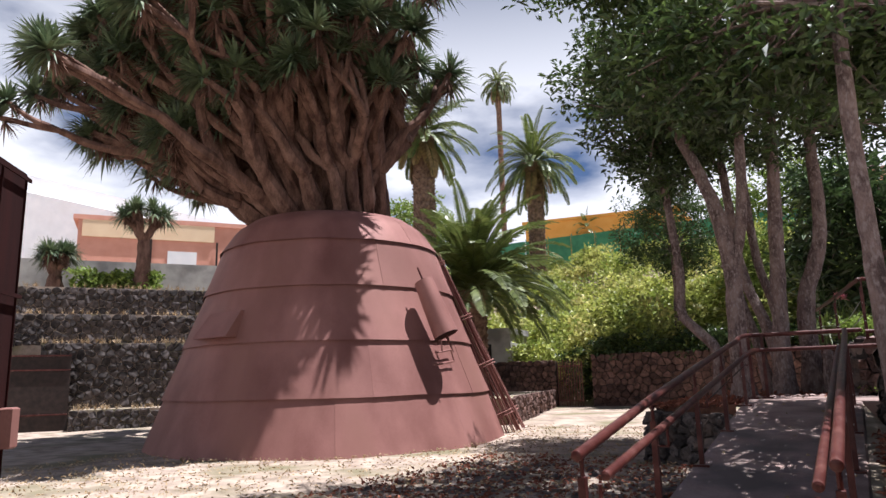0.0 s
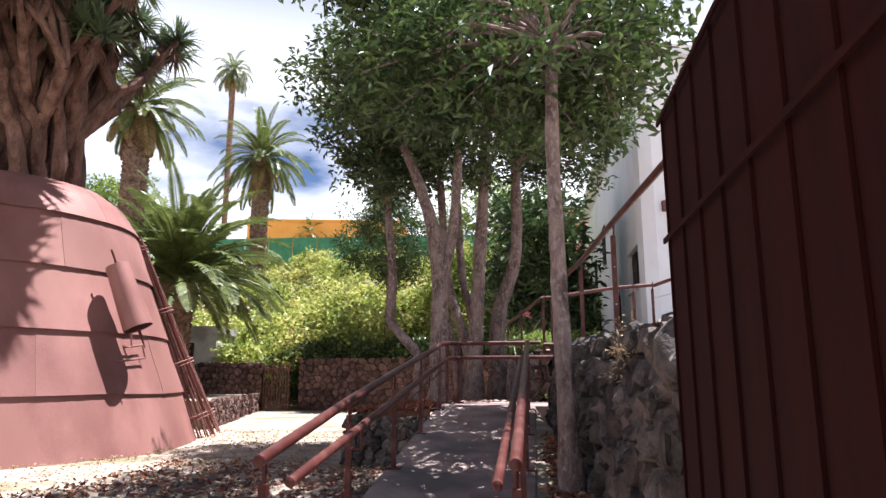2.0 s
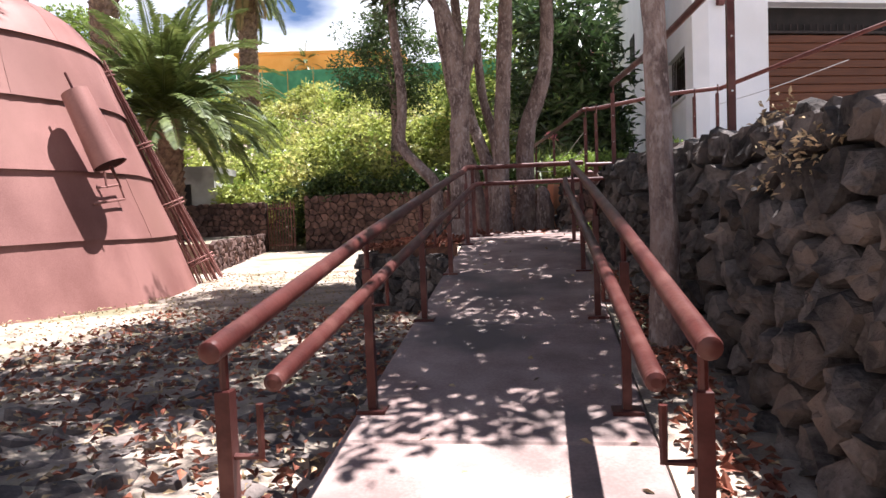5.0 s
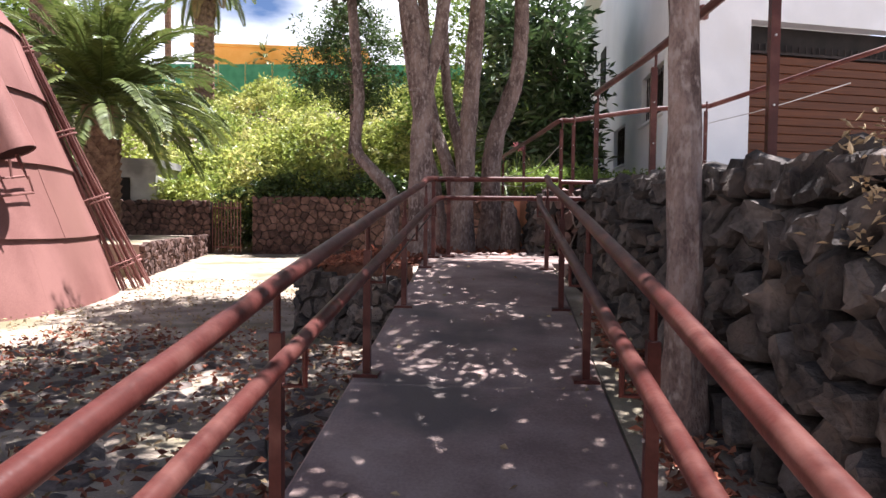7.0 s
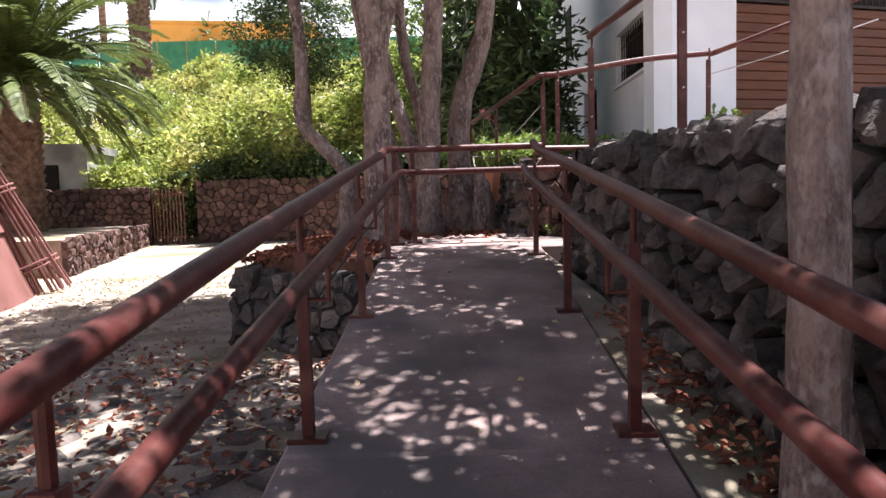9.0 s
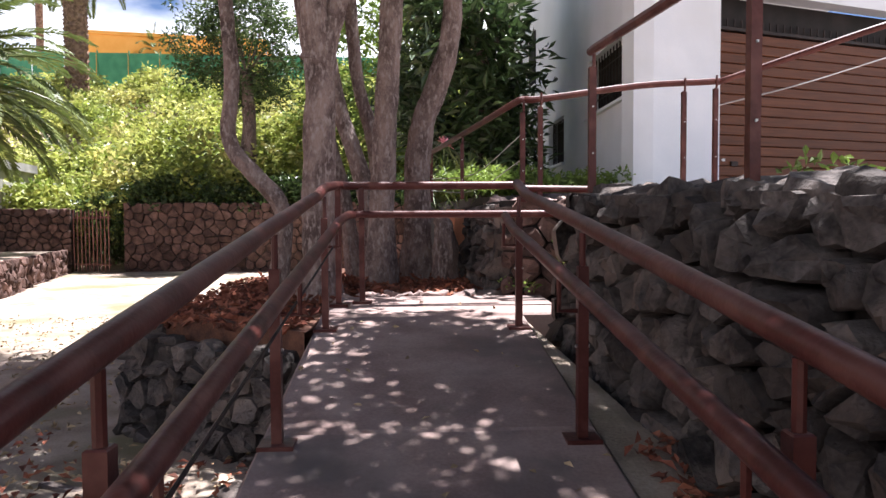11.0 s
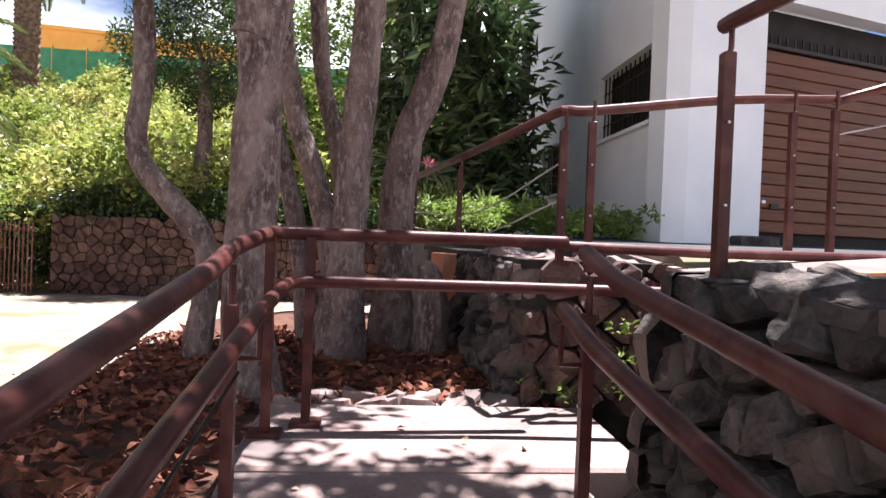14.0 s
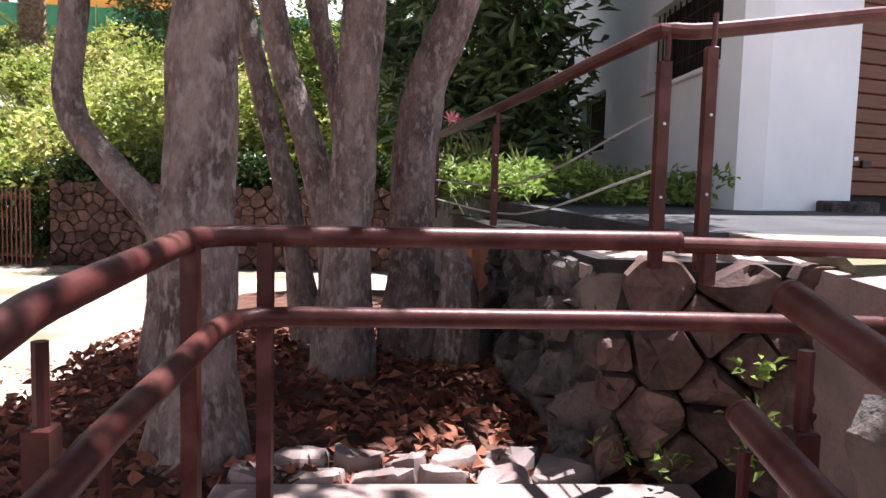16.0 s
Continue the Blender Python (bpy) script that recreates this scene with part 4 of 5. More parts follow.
# dense tree behind the far wall
leafy_tree("laurel_tree", (-4.9, 27.5, 0.5), [([(-4.9, 27.4, 0.4), (-4.9, 27.4, 2.6), (-4.85, 27.4, 4.6), (-4.9, 27.4, 6)], 0.28, 0.16)],
           [((-5.0, 27.4, 6.8), (2.0, 1.8, 2.0), 130)], "dense dark round-headed tree behind the far wall", 43, twig=0.5)
# long-leaved evergreen before the house
leafy_tree("evergreen_tree", (1.4, 20.5, 1.9), [([(1.4, 20.5, 1.9), (1.4, 20.5, 4), (1.3, 20.4, 6)], 0.12, 0.06)],
           [((0.9, 20.5, 4.6), (1.4, 1.8, 2.6), 130), ((1.9, 19.8, 3.6), (0.6, 0.7, 1.2), 24)], "dark long-leaved evergreen tree beside the white house", 44, leaf=(0.34, 0.1), per=42, material=M_LOQUAT, twig=0.5)
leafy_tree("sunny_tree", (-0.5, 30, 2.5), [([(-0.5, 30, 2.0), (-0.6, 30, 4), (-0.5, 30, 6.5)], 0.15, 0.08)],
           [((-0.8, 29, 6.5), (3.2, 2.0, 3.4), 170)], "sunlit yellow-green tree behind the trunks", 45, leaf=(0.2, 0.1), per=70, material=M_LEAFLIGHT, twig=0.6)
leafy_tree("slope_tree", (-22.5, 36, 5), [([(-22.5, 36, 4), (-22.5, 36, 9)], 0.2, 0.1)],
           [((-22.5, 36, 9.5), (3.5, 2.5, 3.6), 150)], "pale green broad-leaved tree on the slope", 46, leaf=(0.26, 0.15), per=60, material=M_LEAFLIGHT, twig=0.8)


# ---- planted slope ----
def cover(name, label, spots, per, twig, leaf, material, seed):
    rng = np.random.default_rng(seed)
    p, o = clump_points(rng, spots, per, twig, 0.6)
    me = leaves_mesh(name, p, leaf[0], leaf[1], rng, outward=o * 0.6 + np.array([0, -0.25, 0.3]))
    return tagged(part(name, me, material), label, "plants", kind="stuff")


rs = np.random.default_rng(61)
spots = []
while len(spots) < 2600:
    x, y = rs.uniform(-22, 3), 26.7 + rs.uniform(0, 1) ** 1.4 * 22
    spots.append((x, y, hill(x, y) + (1.5 if y < 32 else 0.5) + rs.uniform(-0.7, 0.6) + 0.6 * math.sin(x * 1.3) * math.sin(y * 0.9) + (rs.uniform(0, 1.6) if -9 < x < -1 and y < 34 else 0)))
cover("ivy_bank", "sunlit bank of ivy and creepers above the far wall", spots, 42, 0.65, (0.23, 0.16), M_IVY, 62)
cover("hedge_shrubs", "dark green shrubs hanging over the far wall", [(rs.uniform(-8, 2.0), rs.uniform(26.1, 27.2), 2.15 + rs.uniform(-0.2, 0.7)) for _ in range(230)], 55, 0.4, (0.15, 0.09), M_LEAF, 63)
cover("gate_creeper", "creeper and ferns growing over the small gate", [(rs.uniform(-9.3, -7.7), rs.uniform(26.3, 27.2), rs.uniform(0.6, 2.6)) for _ in range(60)], 50, 0.35, (0.14, 0.09), M_LEAF, 64)
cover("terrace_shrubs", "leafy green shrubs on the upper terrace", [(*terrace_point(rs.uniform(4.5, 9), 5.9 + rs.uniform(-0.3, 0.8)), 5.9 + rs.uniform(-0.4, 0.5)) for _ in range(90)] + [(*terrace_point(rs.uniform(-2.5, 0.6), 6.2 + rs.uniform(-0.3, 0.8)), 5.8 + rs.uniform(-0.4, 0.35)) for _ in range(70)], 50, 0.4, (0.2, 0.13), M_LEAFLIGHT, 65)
cover("house_weeds", "low green weeds along the foot of the house", [(2.0 + rs.uniform(-1.6, 1.2), 17.6 + rs.uniform(-1.2, 2.5), 2.12 + rs.uniform(0, 0.25)) for _ in range(130)], 40, 0.2, (0.12, 0.05), M_LEAFLIGHT, 66)

# strap-leaved plants with pink blooms
for i, (x, y, s) in enumerate(((0.5, 18.2, 1.0), (0.9, 18.6, 1.1), (0.2, 17.6, 0.8), (1.3, 18.0, 0.9))):
    plant = thing("strap_leaf_plant", "strap-leaved garden plant with pink flower heads", "plant", "strap-leaved plants", at=(x, y, 2.0))
    g = Geo()
    rosette_leaves(g, Vector((0, 0, 0.25 * s)), (0, 0, 1), 0.7 * s, 60, random.Random(70 + i), 0.04, 0.5)
    part("leaves", g, M_FROND, plant)
    if i < 2:
        f = Geo()
        rosette_leaves(f, Vector((-0.3 * i, 0, 0.95)), (0, 0, 1), 0.16, 40, random.Random(80 + i), 0.03, 0.1)
        part("flower", f, M_BLOOM, plant, "spiky pink flower head")
        part("stalk", Geo().tube([(0, 0, 0.2), (-0.3 * i, 0, 0.95)], 0.012, 5), M_FROND, plant)

# ---- buildings ----
house = thing("house", "white rendered two-storey house with wooden garage door", "house", at=(3.24, 16.75, 1.9))


def hpart(name, g, material, parent=None, label=""):
    """A part of the house, given in world places."""
    g.v = [(x - 3.4, y - 16.9, z - 1.9) for x, y, z in g.v]
    return part(name, g, material, parent or house, label)


W = 0.3
# side wall with its window opening (y 17.33 to 19.5, z 3.56 to 4.56) and a second one further back
hpart("wall", Geo().box(3.4, 16.9, 1.7, 3.4 + W, 17.33, 9.0), M_WHITE)
hpart("wall", Geo().box(3.4, 17.33, 1.7, 3.4 + W, 19.5, 3.56), M_WHITE)
hpart("wall", Geo().box(3.4, 17.33, 4.56, 3.4 + W, 19.5, 9.0), M_WHITE)
hpart("wall", Geo().box(3.4, 19.5, 1.7, 3.4 + W, 21.4, 9.0), M_WHITE)
hpart("wall", Geo().box(3.4, 21.4, 1.7, 3.4 + W, 23.0, 2.9), M_WHITE)
hpart("wall", Geo().box(3.4, 21.4, 3.9, 3.4 + W, 23.0, 9.0), M_WHITE)
hpart("wall", Geo().box(3.4, 23.0, 1.7, 3.4 + W, 34, 8.2), M_WHITE)
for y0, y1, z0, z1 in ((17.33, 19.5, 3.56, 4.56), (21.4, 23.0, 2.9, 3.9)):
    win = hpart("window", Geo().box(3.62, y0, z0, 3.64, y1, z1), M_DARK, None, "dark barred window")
    hpart("sill", Geo().box(3.33, y0 - 0.08, z0 - 0.06, 3.6, y1 + 0.08, z0 - 0.004, bevel=0.008), M_WHITE, win)
    for i in range(13):
        y = y0 + 0.05 + (y1 - y0 - 0.1) * i / 12
        hpart("bar", Geo().box(3.5, y - 0.009, z0, 3.518, y + 0.009, z1), M_METALDARK, win)
    for z in (z0 + 0.25, z1 - 0.25):
        hpart("bar", Geo().box(3.495, y0, z - 0.01, 3.499, y1, z + 0.01), M_METALDARK, win)
for y0, z0, z1 in ((24.6, 5.2, 6.6), (28.0, 4.6, 6.0), (28.0, 2.6, 3.9)):
    win = hpart("window", Geo().box(3.37, y0, z0, 3.398, y0 + 0.9, z1), M_DARK)
    hpart("window_frame", Geo().box(3.34, y0 - 0.06, z0 - 0.08, 3.368, y0 + 0.96, z0), M_WHITE, win)
# front wall, turned a little, with the garage opening
ang = math.atan2(0.55, 1.78)
F = Matrix.Translation((3.4, 16.9, 0)) @ Matrix.Rotation(ang, 4, "Z")
hpart("wall", Geo().box(0.004, 0, 1.7, 1.6, W, 9.0, F), M_WHITE)
hpart("wall", Geo().box(1.6, 0, 5.24, 7.0, W, 9.0, F), M_WHITE)
hpart("wall", Geo().box(7.0, 0, 1.7, 12, W, 9.0, F), M_WHITE)
# Backing sheet; above the planks its black stands for the recess's shadow.
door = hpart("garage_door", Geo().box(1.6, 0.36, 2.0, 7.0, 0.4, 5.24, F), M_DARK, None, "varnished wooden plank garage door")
n = 15
for i in range(n):
    z = 2.2 + i * 0.166
    hpart("plank", Geo().box(1.66, 0.3, z, 6.95, 0.36, z + 0.16, F, bevel=0.012), M_WOOD, door)
hpart("door_frame", Geo().box(1.6, 0.2, 2.05, 1.66, 0.36, 5.24, F, bevel=0.01), M_WOOD, door)
hpart("lintel_slat", Geo().box(1.66, 0.26, 4.7, 7.0, 0.35, 4.76, F, bevel=0.01), M_METALDARK, door)
for i in range(34):
    x = 1.85 + i * 0.15
    hpart("grille_bar", Geo().box(x, 0.3, 4.765, x + 0.02, 0.32, 4.9, F), M_METALDARK, door)
hpart("latch", Geo().box(2.1, 0.27, 2.52, 2.24, 0.298, 2.6, F, bevel=0.005), M_METALDARK, door)
hpart("latch_plate", Geo().box(1.75, 0.1, 2.58, 1.81, 0.118, 2.62, F), M_WIRE, door)
hpart("roof", Geo().prism([(3.2, 16.6), (15, 20.2), (15, 34.2), (3.2, 34.2)], 9.0, 9.25), M_WHITE)
hpart("light_box", Geo().box(0.5, -0.1, 5.15, 0.64, -0.004, 5.4, F, bevel=0.01), M_CORTEN, None, "rust-red wall lamp box")
planks = thing("threshold_stone", "dark stone threshold block on the drive", "block", at=(4.6, 17.0, 2.0))
part("block", Geo().box(-0.3, -0.2, -0.03, 0.2, 0.1, 0.13, bevel=0.02), M_BASALT, planks)


def block(name, label, outline, z0, z1, material, base, roof=True, openings=()):
    b = thing(name, label, "building", at=(*base, z0))
    part("wall", Geo().prism([(x - base[0], y - base[1]) for x, y in outline], 0, z1 - z0), material, b)
    cx, cy = sum(p[0] for p in outline) / len(outline), sum(p[1] for p in outline) / len(outline)
    if roof:
        part("roof", Geo().prism([((cx + (x - cx) * 1.04) - base[0], (cy + (y - cy) * 1.04) - base[1]) for x, y in outline], z1 - z0, z1 - z0 + 0.25), material, b)
    return b


def tp(u0, u1, v0, v1):
    return [terrace_point(u0, v0), terrace_point(u1, v0), terrace_point(u1, v1), terrace_point(u0, v1)]


block("boundary_wall", "weathered grey plaster garden wall on the terrace", tp(-14, 12, 8.0, 8.3), 5.0, 7.0, M_GREY, terrace_point(0, 8), roof=False)
pinkh = block("pink_building", "pink and cream rendered low building above the terraces", tp(-3.2, 9, 14, 20), 5.0, 10.2, M_PINK, terrace_point(0, 14))
u = Geo().prism([(x - terrace_point(0, 14)[0], y - terrace_point(0, 14)[1]) for x, y in tp(-3.0, 3.6, 13.9, 13.99)], 4.3, 5.2)
part("fascia", u, M_CREAM, pinkh, "cream fascia band")
for uu in (1.2, 4.6):
    o = terrace_point(0, 14)
    part("window", Geo().prism([(x - o[0], y - o[1]) for x, y in tp(uu, uu + 1.5, 13.93, 13.996)], 2.1, 3.7), M_WHITE, pinkh)
    part("downpipe", Geo().prism([(x - o[0], y - o[1]) for x, y in tp(uu - 0.9, uu - 0.8, 13.85, 13.93)], 0, 4.3), M_METALDARK, pinkh)
for i in range(9):
    o = terrace_point(0, 14)
    part("louvre", Geo().prism([(x - o[0], y - o[1]) for x, y in tp(4.6 + i * 0.165, 4.68 + i * 0.165, 13.86, 13.925)], 2.1, 3.7), M_GREY, pinkh)
big = thing("white_building", "large white building with a sloping roof edge above the terraces", "building", at=(*terrace_point(-6, 26), 5.0))
o = terrace_point(-6, 26)
q = [(x - o[0], y - o[1]) for x, y in tp(-22, 16, 26, 36)]
part("wall", Geo().prism(q, 0, [13.5, 6.2, 6.2, 13.5]), M_WHITE, big)
q = [(x - o[0], y - o[1]) for x, y in tp(-22, 16, 24.8, 25.96)]
part("eave", Geo().prism(q, 0, [11.8, 5.2, 5.6, 12.2]), M_WHITE, big)

block("orange_building", "orange rendered building at the top of the slope", [(-25, 58.5), (-11.5, 61), (-12, 70), (-26, 66)], 8.0, 15.6, M_ORANGE, (-20, 60))
fence = thing("green_fence", "green mesh fence at the top of the slope", "fence", at=(-14, 50, 10.0))
for i in range(14):
    a, b = -13 + i * 1.9, -13 + (i + 1) * 1.9 - 0.1
    part("panel", Geo().box(a, 0.1 * i, 0, b, 0.1 * i + 0.04, 2.2), M_GREENFENCE, fence)
    part("post", Geo().box(a - 0.08, 0.1 * i - 0.03, -0.5, a - 0.02, 0.1 * i + 0.05, 2.35), M_GREENFENCE, fence)
shed = block("shed", "small grey-walled shed with a dark opening behind the palm", [(-15.5, 25.5), (-11.6, 26.5), (-12, 29), (-16, 28)], 0.3, 3.2, M_GREY, (-13, 26))
# Flat black panel painted as the shed's unlit opening.
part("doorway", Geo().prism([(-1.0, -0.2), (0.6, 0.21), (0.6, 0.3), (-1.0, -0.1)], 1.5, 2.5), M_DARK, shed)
pinkback = block("salmon_building", "salmon rendered building far behind the house", [(0.8, 48), (8, 48), (8, 56), (0.8, 56)], 2.5, 13, M_PINK, (3, 48))

# small gates
def picket(name, label, at, ang, w, h, n):
    gt = thing(name, label, "gate", at=at)
    gt.rotation_euler = (0, 0, ang)
    for i in range(n):
        x = w * i / (n - 1)
        part("bar", smooth(Geo().tube([(x, 0, 0.03), (x, 0, h - 0.05 * (i % 2))], 0.018, 6)), M_CORTEN, gt)
    for z in (0.2, h - 0.25):
        part("crossbar", Geo().box(-0.03, 0.02, z, w + 0.03, 0.05, z + 0.05), M_CORTEN, gt)
    return gt


picket("small_gate", "small rusty iron bar gate standing ajar in the far wall", (-9.42, 26.1, 0.26), -0.35, 1.2, 1.75, 10)
x, y = terrace_point(-3.6, 0.9)
lowgate = thing("dark_gate", "low black sheet-steel gate beside the terrace", "gate", at=(x, y, 0.05))
lowgate.rotation_euler = (0, 0, math.atan2(T_D.y, T_D.x))
part("plate", Geo().box(-1.9, 0, 0.05, 1.6, 0.03, 2.5), M_METALDARK, lowgate)
for z in (0.55, 2.0, 2.47):
    part("crossbar", Geo().box(-1.9, -0.05, z, 1.6, -0.004, z + 0.05), M_RAIL, lowgate)

# ---- small things ----
rs = np.random.default_rng(91)


def scatter(name, label, spots, size, material, seed, curl=0.3):
    rng = np.random.default_rng(seed)
    p = np.asarray(spots)
    o = rng.normal(size=p.shape) * np.array([1, 1, 0.12])
    me = leaves_mesh(name, p, size[0], size[1], rng, up=0, outward=o * 2, fold=curl)
    return tagged(part(name, me, material), label, "leaves", kind="stuff")


spots = []
while len(spots) < 3200:
    x, y = rs.uniform(-2.3, 0.95), rs.uniform(11.2, 15.8)
    if (y > 12.66 or x < -0.82) and (x > -2.3 + 0.0 and (y > 12.2 or x > -0.8 - (y - 11.0) * 1.3)):
        spots.append((x, y, bed_z(x, y) + 0.012 + rs.uniform(0, 0.03)))
scatter("fallen_leaves", "reddish-brown dead leaves heaped on the tree bed", spots, (0.1, 0.06), M_DRYLEAF, 92)
spots = [(x, y, ramp_z(y) + 0.006) for x, y in zip(rs.uniform(-0.76, 0.76, 60), rs.uniform(4.8, 12.5, 60))]
scatter("ramp_leaves", "a few dry leaves lying on the ramp", spots, (0.05, 0.03), M_PALELEAF, 93, 0.1)
spots = []
while len(spots) < 7000:
    x, y = rs.uniform(-12, 1.15), rs.uniform(1.5, 17.5)
    if abs(x) > 0.85 and not (x > -2.6 and y > 11.6) and math.hypot(x - HC.x, y - HC.y) > 4.2:
        if x > 0.8 and y > 9.2:
            continue
        z = hill(x, y) if x < 0.8 else max(hill(x, y), ramp_z(y) - 0.02)
        if x < -0.8 or rs.uniform() < 1:
            spots.append((x, y, z + 0.05))
near_spots = []
while len(near_spots) < 2600:
    x, y = rs.uniform(-5.0, -0.8), rs.uniform(4.5, 11.8)
    if not (x > -2.6 and y > 11.2):
        near_spots.append((x, y, hill(x, y) + 0.055))
scatter("court_leaves", "curled brown leaves lying on the cobbles beside the ramp", near_spots, (0.075, 0.042), M_DRYLEAF, 101)
scatter("court_litter", "dry curled leaves scattered over the court", spots, (0.06, 0.03), M_PALELEAF, 94)
spots = [(x, y, ramp_z(y) + 0.02) for x, y in zip(rs.uniform(0.82, 1.15, 900), rs.uniform(4.9, 9.6, 900))]
scatter("edge_litter", "dry leaves and chips between ramp and stone wall", spots, (0.07, 0.04), M_DRYLEAF, 95)
strip = Geo().prism([(0.735, 4.3), (1.36, 4.3), (1.26, 7.0), (1.0, 9.6), (0.735, 11.5)], -0.1, [0.06, 0.06, 0.38, 0.7, 0.95])
tagged(part("earth_strip", strip, M_GROUND), "strip of dry earth between ramp and stone wall", "ground", kind="structure")


def tufts(name, label, spots, h, n, material, seed):
    rng = random.Random(seed)
    g = Geo()
    for x, y, z in spots:
        rosette_leaves(g, Vector((x, y, z)), (0, 0, 1), h * rng.uniform(0.5, 1.1), n, rng, 0.012, 0.3, (5, 65))
    return tagged(part(name, g, material), label, "grass", kind="stuff")


sp = []
while len(sp) < 170:
    x, y = rs.uniform(-11, -1), rs.uniform(5, 14)
    if math.hypot(x - HC.x, y - HC.y) > 4.2:
        sp.append((x, y, hill(x, y) - 0.01))
for i in range(70):
    a = rs.uniform(-2.6, 0.9)
    sp.append((HC.x + 4.22 * math.cos(a), HC.y + 4.22 * math.sin(a), 0.07))
tufts("grass_tufts", "sparse yellowish grass tufts on the court", sp, 0.08, 9, M_PALELEAF, 96)
led = []
for (t, off, z0, z1, u0) in terraces:
    led += [(*terrace_point(rs.uniform(u0, 7), off + rs.uniform(0.0, 0.3)), z1) for _ in range(130)]
tufts("ledge_grass", "pale dry grass along the terrace ledges", led, 0.3, 9, M_PALELEAF, 99)
cover("wall_creeper", "dry yellow-green creeper hanging on the stone wall top", [(1.42 + rs.uniform(-0.1, 0.06), 6.3 + rs.uniform(-0.45, 0.5), 1.72 + rs.uniform(-0.35, 0.2)) for _ in range(18)], 18, 0.12, (0.045, 0.02), M_PALELEAF, 97)
cover("wall_weeds", "small green weeds growing from the wall top and foot", [(1.45, 9.4, 1.86), (1.5, 9.2, 1.84), (0.75, 12.72, 1.1), (0.95, 12.62, 1.08), (1.2, 12.5, 1.3), (1.18, 12.45, 1.5), (1.22, 12.5, 1.15), (-0.95, 11.3, 0.72), (-2.3, 12.3, 0.2)], 26, 0.09, (0.05, 0.025), M_LEAFLIGHT, 98)
hose = thing("irrigation_hose", "grey irrigation hose lying beside the ramp", "hose", at=(1.0, 6.0, 0.3))
part("pipe", smooth(Geo().tube(spline([(0.02, 1.3, 0.07), (0.06, 0.6, 0.0), (0.1, 0.1, -0.06), (0.05, -0.5, -0.12), (0.12, -0.9, -0.2)], 6), 0.011, 8)), M_HOSE, hose)
line = thing("rail_cable", "thin dark cable running under the lower handrail", "cable", at=(-0.56, 8, 1.1))
part("cable", smooth(Geo().tube([(-0.0, y - 8, ramp_z(y) + 0.6 - 1.1) for y in (8.0, 9.0, 10.0, 11.0)], 0.006, 6)), M_METALDARK, line)

g = Geo()
r = random.Random(140)
for poly in cells(3.9, 6.6, 0.3, r, 0.9):
    if r.random() < 0.8:
        stone(g, poly, lambda u, v, o: Vector((-4.8 + u, 4.5 + v, hill(-4, 4.5 + v) + o)), r, 0.025, 0.05, 0.025)
tagged(part("court_cobbles", g, M_COBBLE), "flat grey stones half buried in the court", "stones", kind="stuff")
edging = thing("edging", "row of flat grey edging stones behind the landing", "edging", at=(0, 12.75, 1.0))
for poly in cells(1.5, 0.36, 0.26, r, 0.8):
    part("edging_stone", stone(Geo(), poly, lambda u, v, o: Vector((-0.72 + u, -0.12 + v, -0.02 + o)), r, 0.012, 0.06, 0.05), M_CONCRETE, edging)

# stump and cut stones at the rubble wall
stump = thing("tree_stump", "weathered ochre tree stump beside the rubble wall", "stump", at=(0.55, 15.6, 0.85))
part("wood", smooth(Geo().tube([(0, 0, 0), (0, 0, 0.4), (0.02, 0, 0.95)], [0.24, 0.19, 0.17], 16, 0.5)), M_TERRA, stump)
hollow = thing("tree_stub", "short rounded grey stub of a cut trunk", "stump", at=(0.3, 14.6, 0.85))
part("wood", smooth(Geo().tube(spline([(0, 0, 0), (0.02, 0, 0.4), (0.0, 0.05, 0.75), (-0.05, 0.1, 0.9)], 5), [0.16, 0.15, 0.15, 0.14, 0.14, 0.14, 0.14, 0.13, 0.13, 0.12, 0.12, 0.11, 0.1, 0.08, 0.06, 0.02], 14, 0.3)), M_BARK, hollow)

# ---- stones of the walls ----
for i in range(3):
    rubble_face(wall_right, wall_plan[i + 1], wall_plan[i], 0.0 if i < 1 else 0.3, wall_top[i + 1], 0.25, M_BASALT, 100 + i, 0.22, proud=0.1, gap=0.018, z1b=wall_top[i], z0b=0.0)
rubble_face(wall_right, (1.75, 11.62), (0.9, 11.56), 0.7, 1.86, 0.3, M_BASALT, 104, 0.05, proud=0.07)
rubble_face(wall_right, (1.32, 4.72), (2.2, 4.72), 0.0, 1.68, 0.3, M_BASALT, 105, 0.05, proud=0.07)


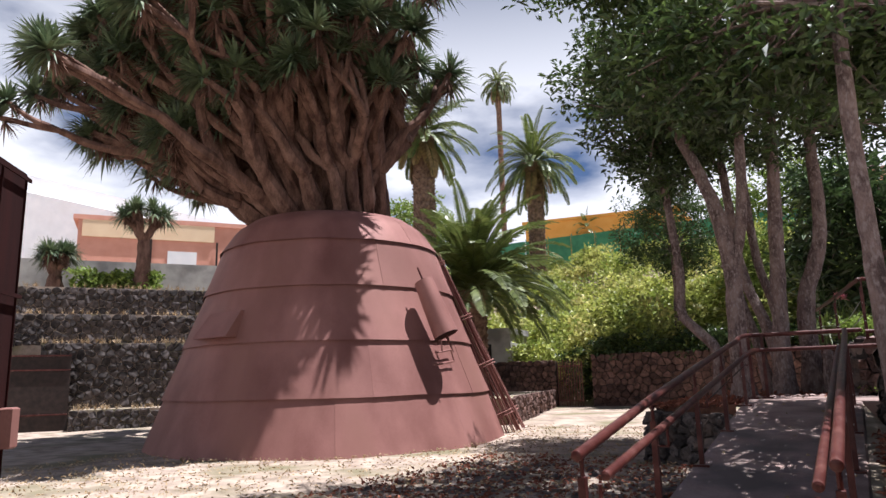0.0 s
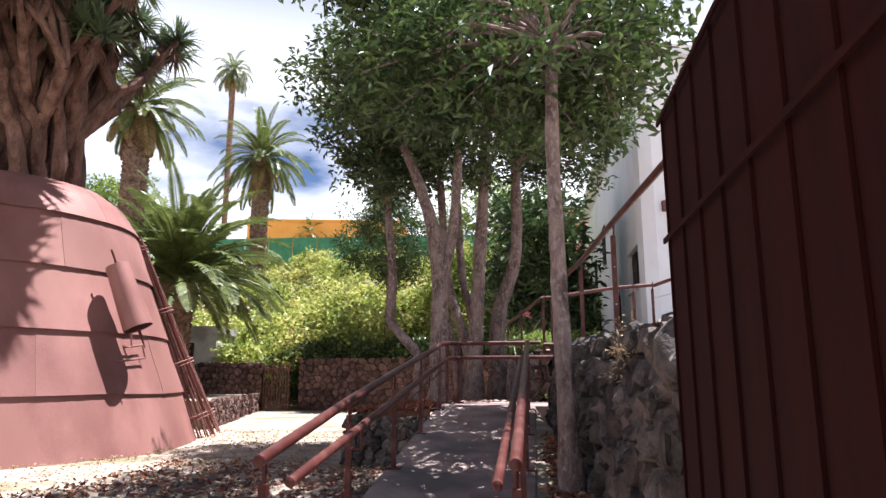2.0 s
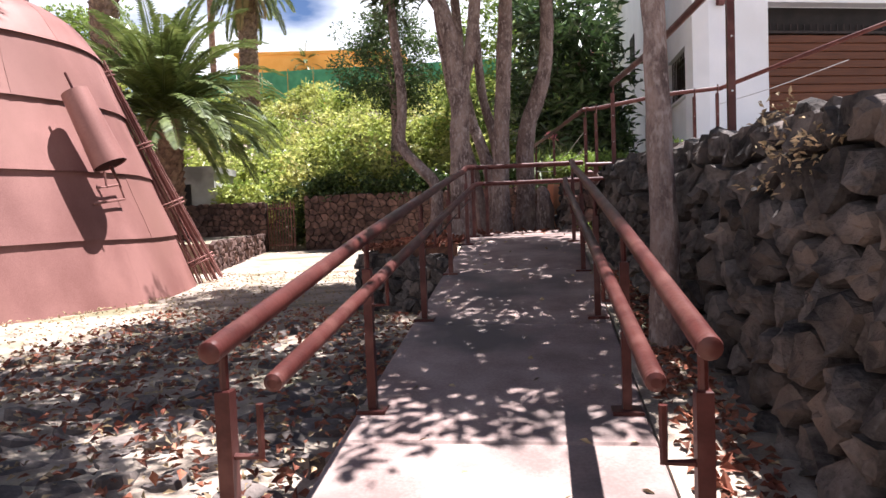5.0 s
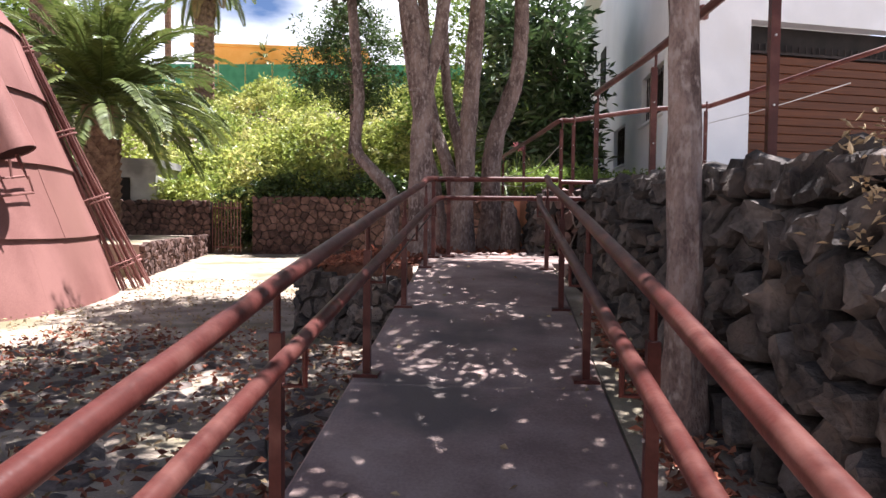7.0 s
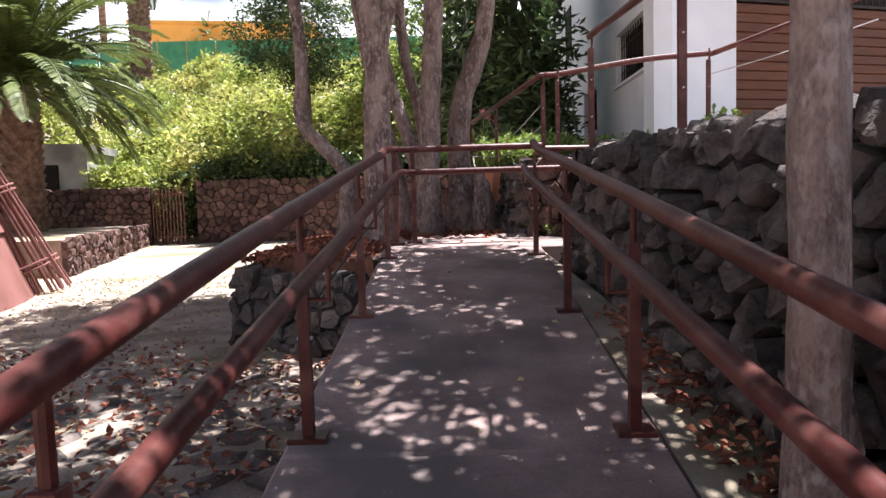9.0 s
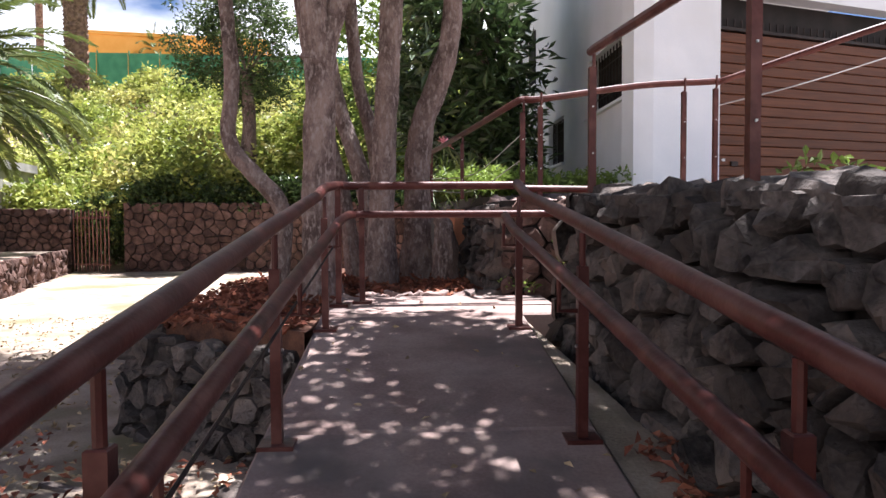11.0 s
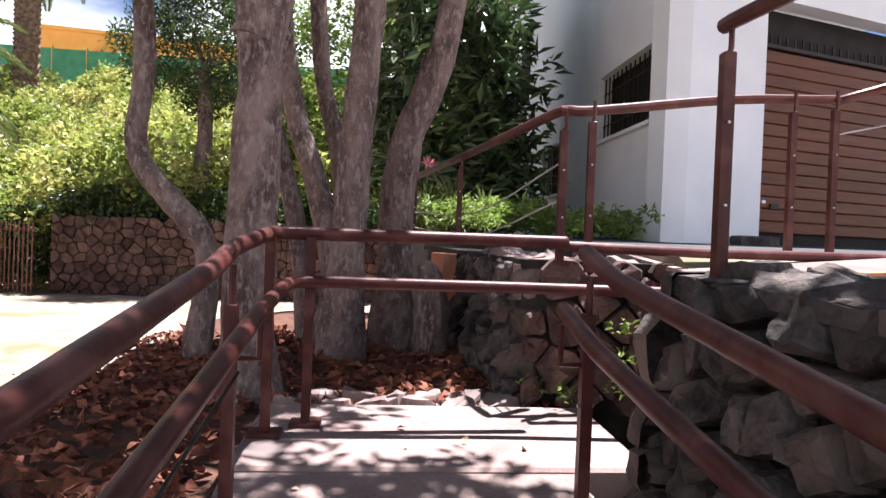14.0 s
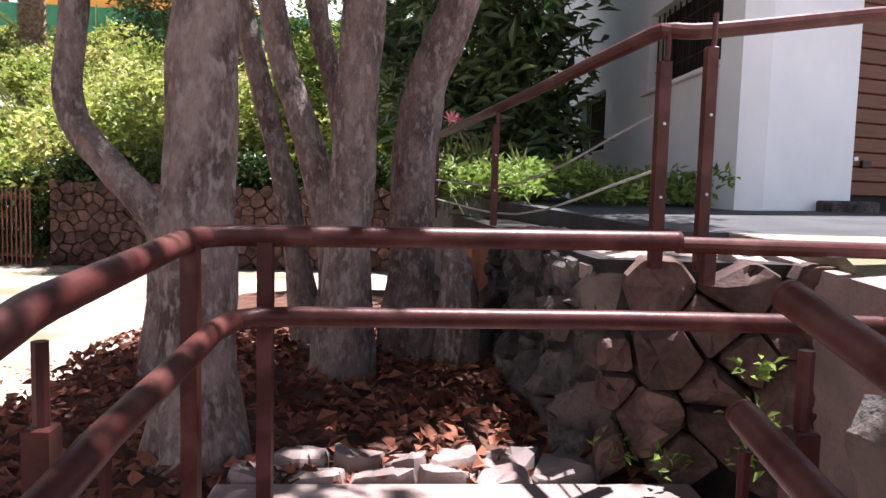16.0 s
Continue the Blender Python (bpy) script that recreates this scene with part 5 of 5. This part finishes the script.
def top_stones(parent, line, width, z_of, size, material, seed):
    """Flat capping stones along a wall's top."""
    r = random.Random(seed)
    for (xa, ya), (xb, yb) in zip(line, line[1:]):
        L = math.hypot(xb - xa, yb - ya)
        for poly in cells(L, width, size, r, 1.0):
            def at(u, v, o, xa=xa, ya=ya, xb=xb, yb=yb, L=L):
                f = u / L
                x, y = xa + (xb - xa) * f, ya + (yb - ya) * f
                return Vector((x + v, y, z_of(y) + o))
            part("capstone", stone(Geo(), [(p[0], p[1]) for p in poly], at, r, 0.008, 0.06, 0.06), material, parent)


top_stones(wall_right, [(x + 0.16, y) for x, y in wall_plan], 0.6, lambda y: 1.63 + 0.03 * (y - 4.7), 0.24, M_BASALT, 106)
rubble_face(rubble_wall, (0.72, 12.8), (1.62, 12.6), 0.95, 1.86, 0.3, M_REDSTONE, 208, 0.06, proud=0.11, gap=0.006, squash=0.5)
rubble_face(rubble_wall, (0.62, 15.4), (0.72, 12.82), 0.9, 1.84, 0.27, M_BASALT, 108, 0.08, proud=0.12, gap=0.02)
# Capstones take the pale concrete colour to look sunlit on top.
top_stones(rubble_wall, [(0.7, 12.85), (0.66, 15.4)], 0.8, lambda y: 1.8, 0.3, M_CONCRETE, 109)
rubble_face(bed_wall, (-2.28, 11.98), (-0.8, 10.98), 0.0, 0.84, 0.22, M_BASALT, 110, 0.1, proud=0.09, z1b=0.86)
rubble_face(bed_wall, (-2.5, 14.2), (-2.3, 12.0), 0.0, 0.8, 0.24, M_BASALT, 111, 0.1, proud=0.09, z1b=0.84)
top_stones(bed_wall, [(-2.25, 12.05), (-2.35, 14.0)], 0.5, lambda y: 0.78, 0.22, M_BASALT, 112)
rubble_face(far_wall, (-8.0, 25.95), (-2.4, 25.95), 0.1, 2.2, 0.3, M_REDSTONE, 113, 0.0, proud=0.05)
rubble_face(far_wall, (-2.4, 25.95), (2.2, 25.95), 0.1, 2.2, 0.3, M_REDSTONE_I, 114, 0.0, separate=False)
rubble_face(far_wall_left, (-14, 25.3), (-9.5, 26.12), 0.2, 2.05, 0.27, M_REDSTONE, 115, proud=0.05)
rubble_face(planter_wall, (-7.42, 17.95), (-9.42, 25.6), 0.1, 0.92, 0.26, M_REDSTONE, 116, proud=0.06)
for i, (t, off, z0, z1, u0) in enumerate(terraces):
    rubble_face(t, terrace_point(u0, off), terrace_point(12, off), z0 + 0.05, z1, 0.3 if i else 0.28, M_BASALT_I, 120 + i, separate=False, proud=0.06)
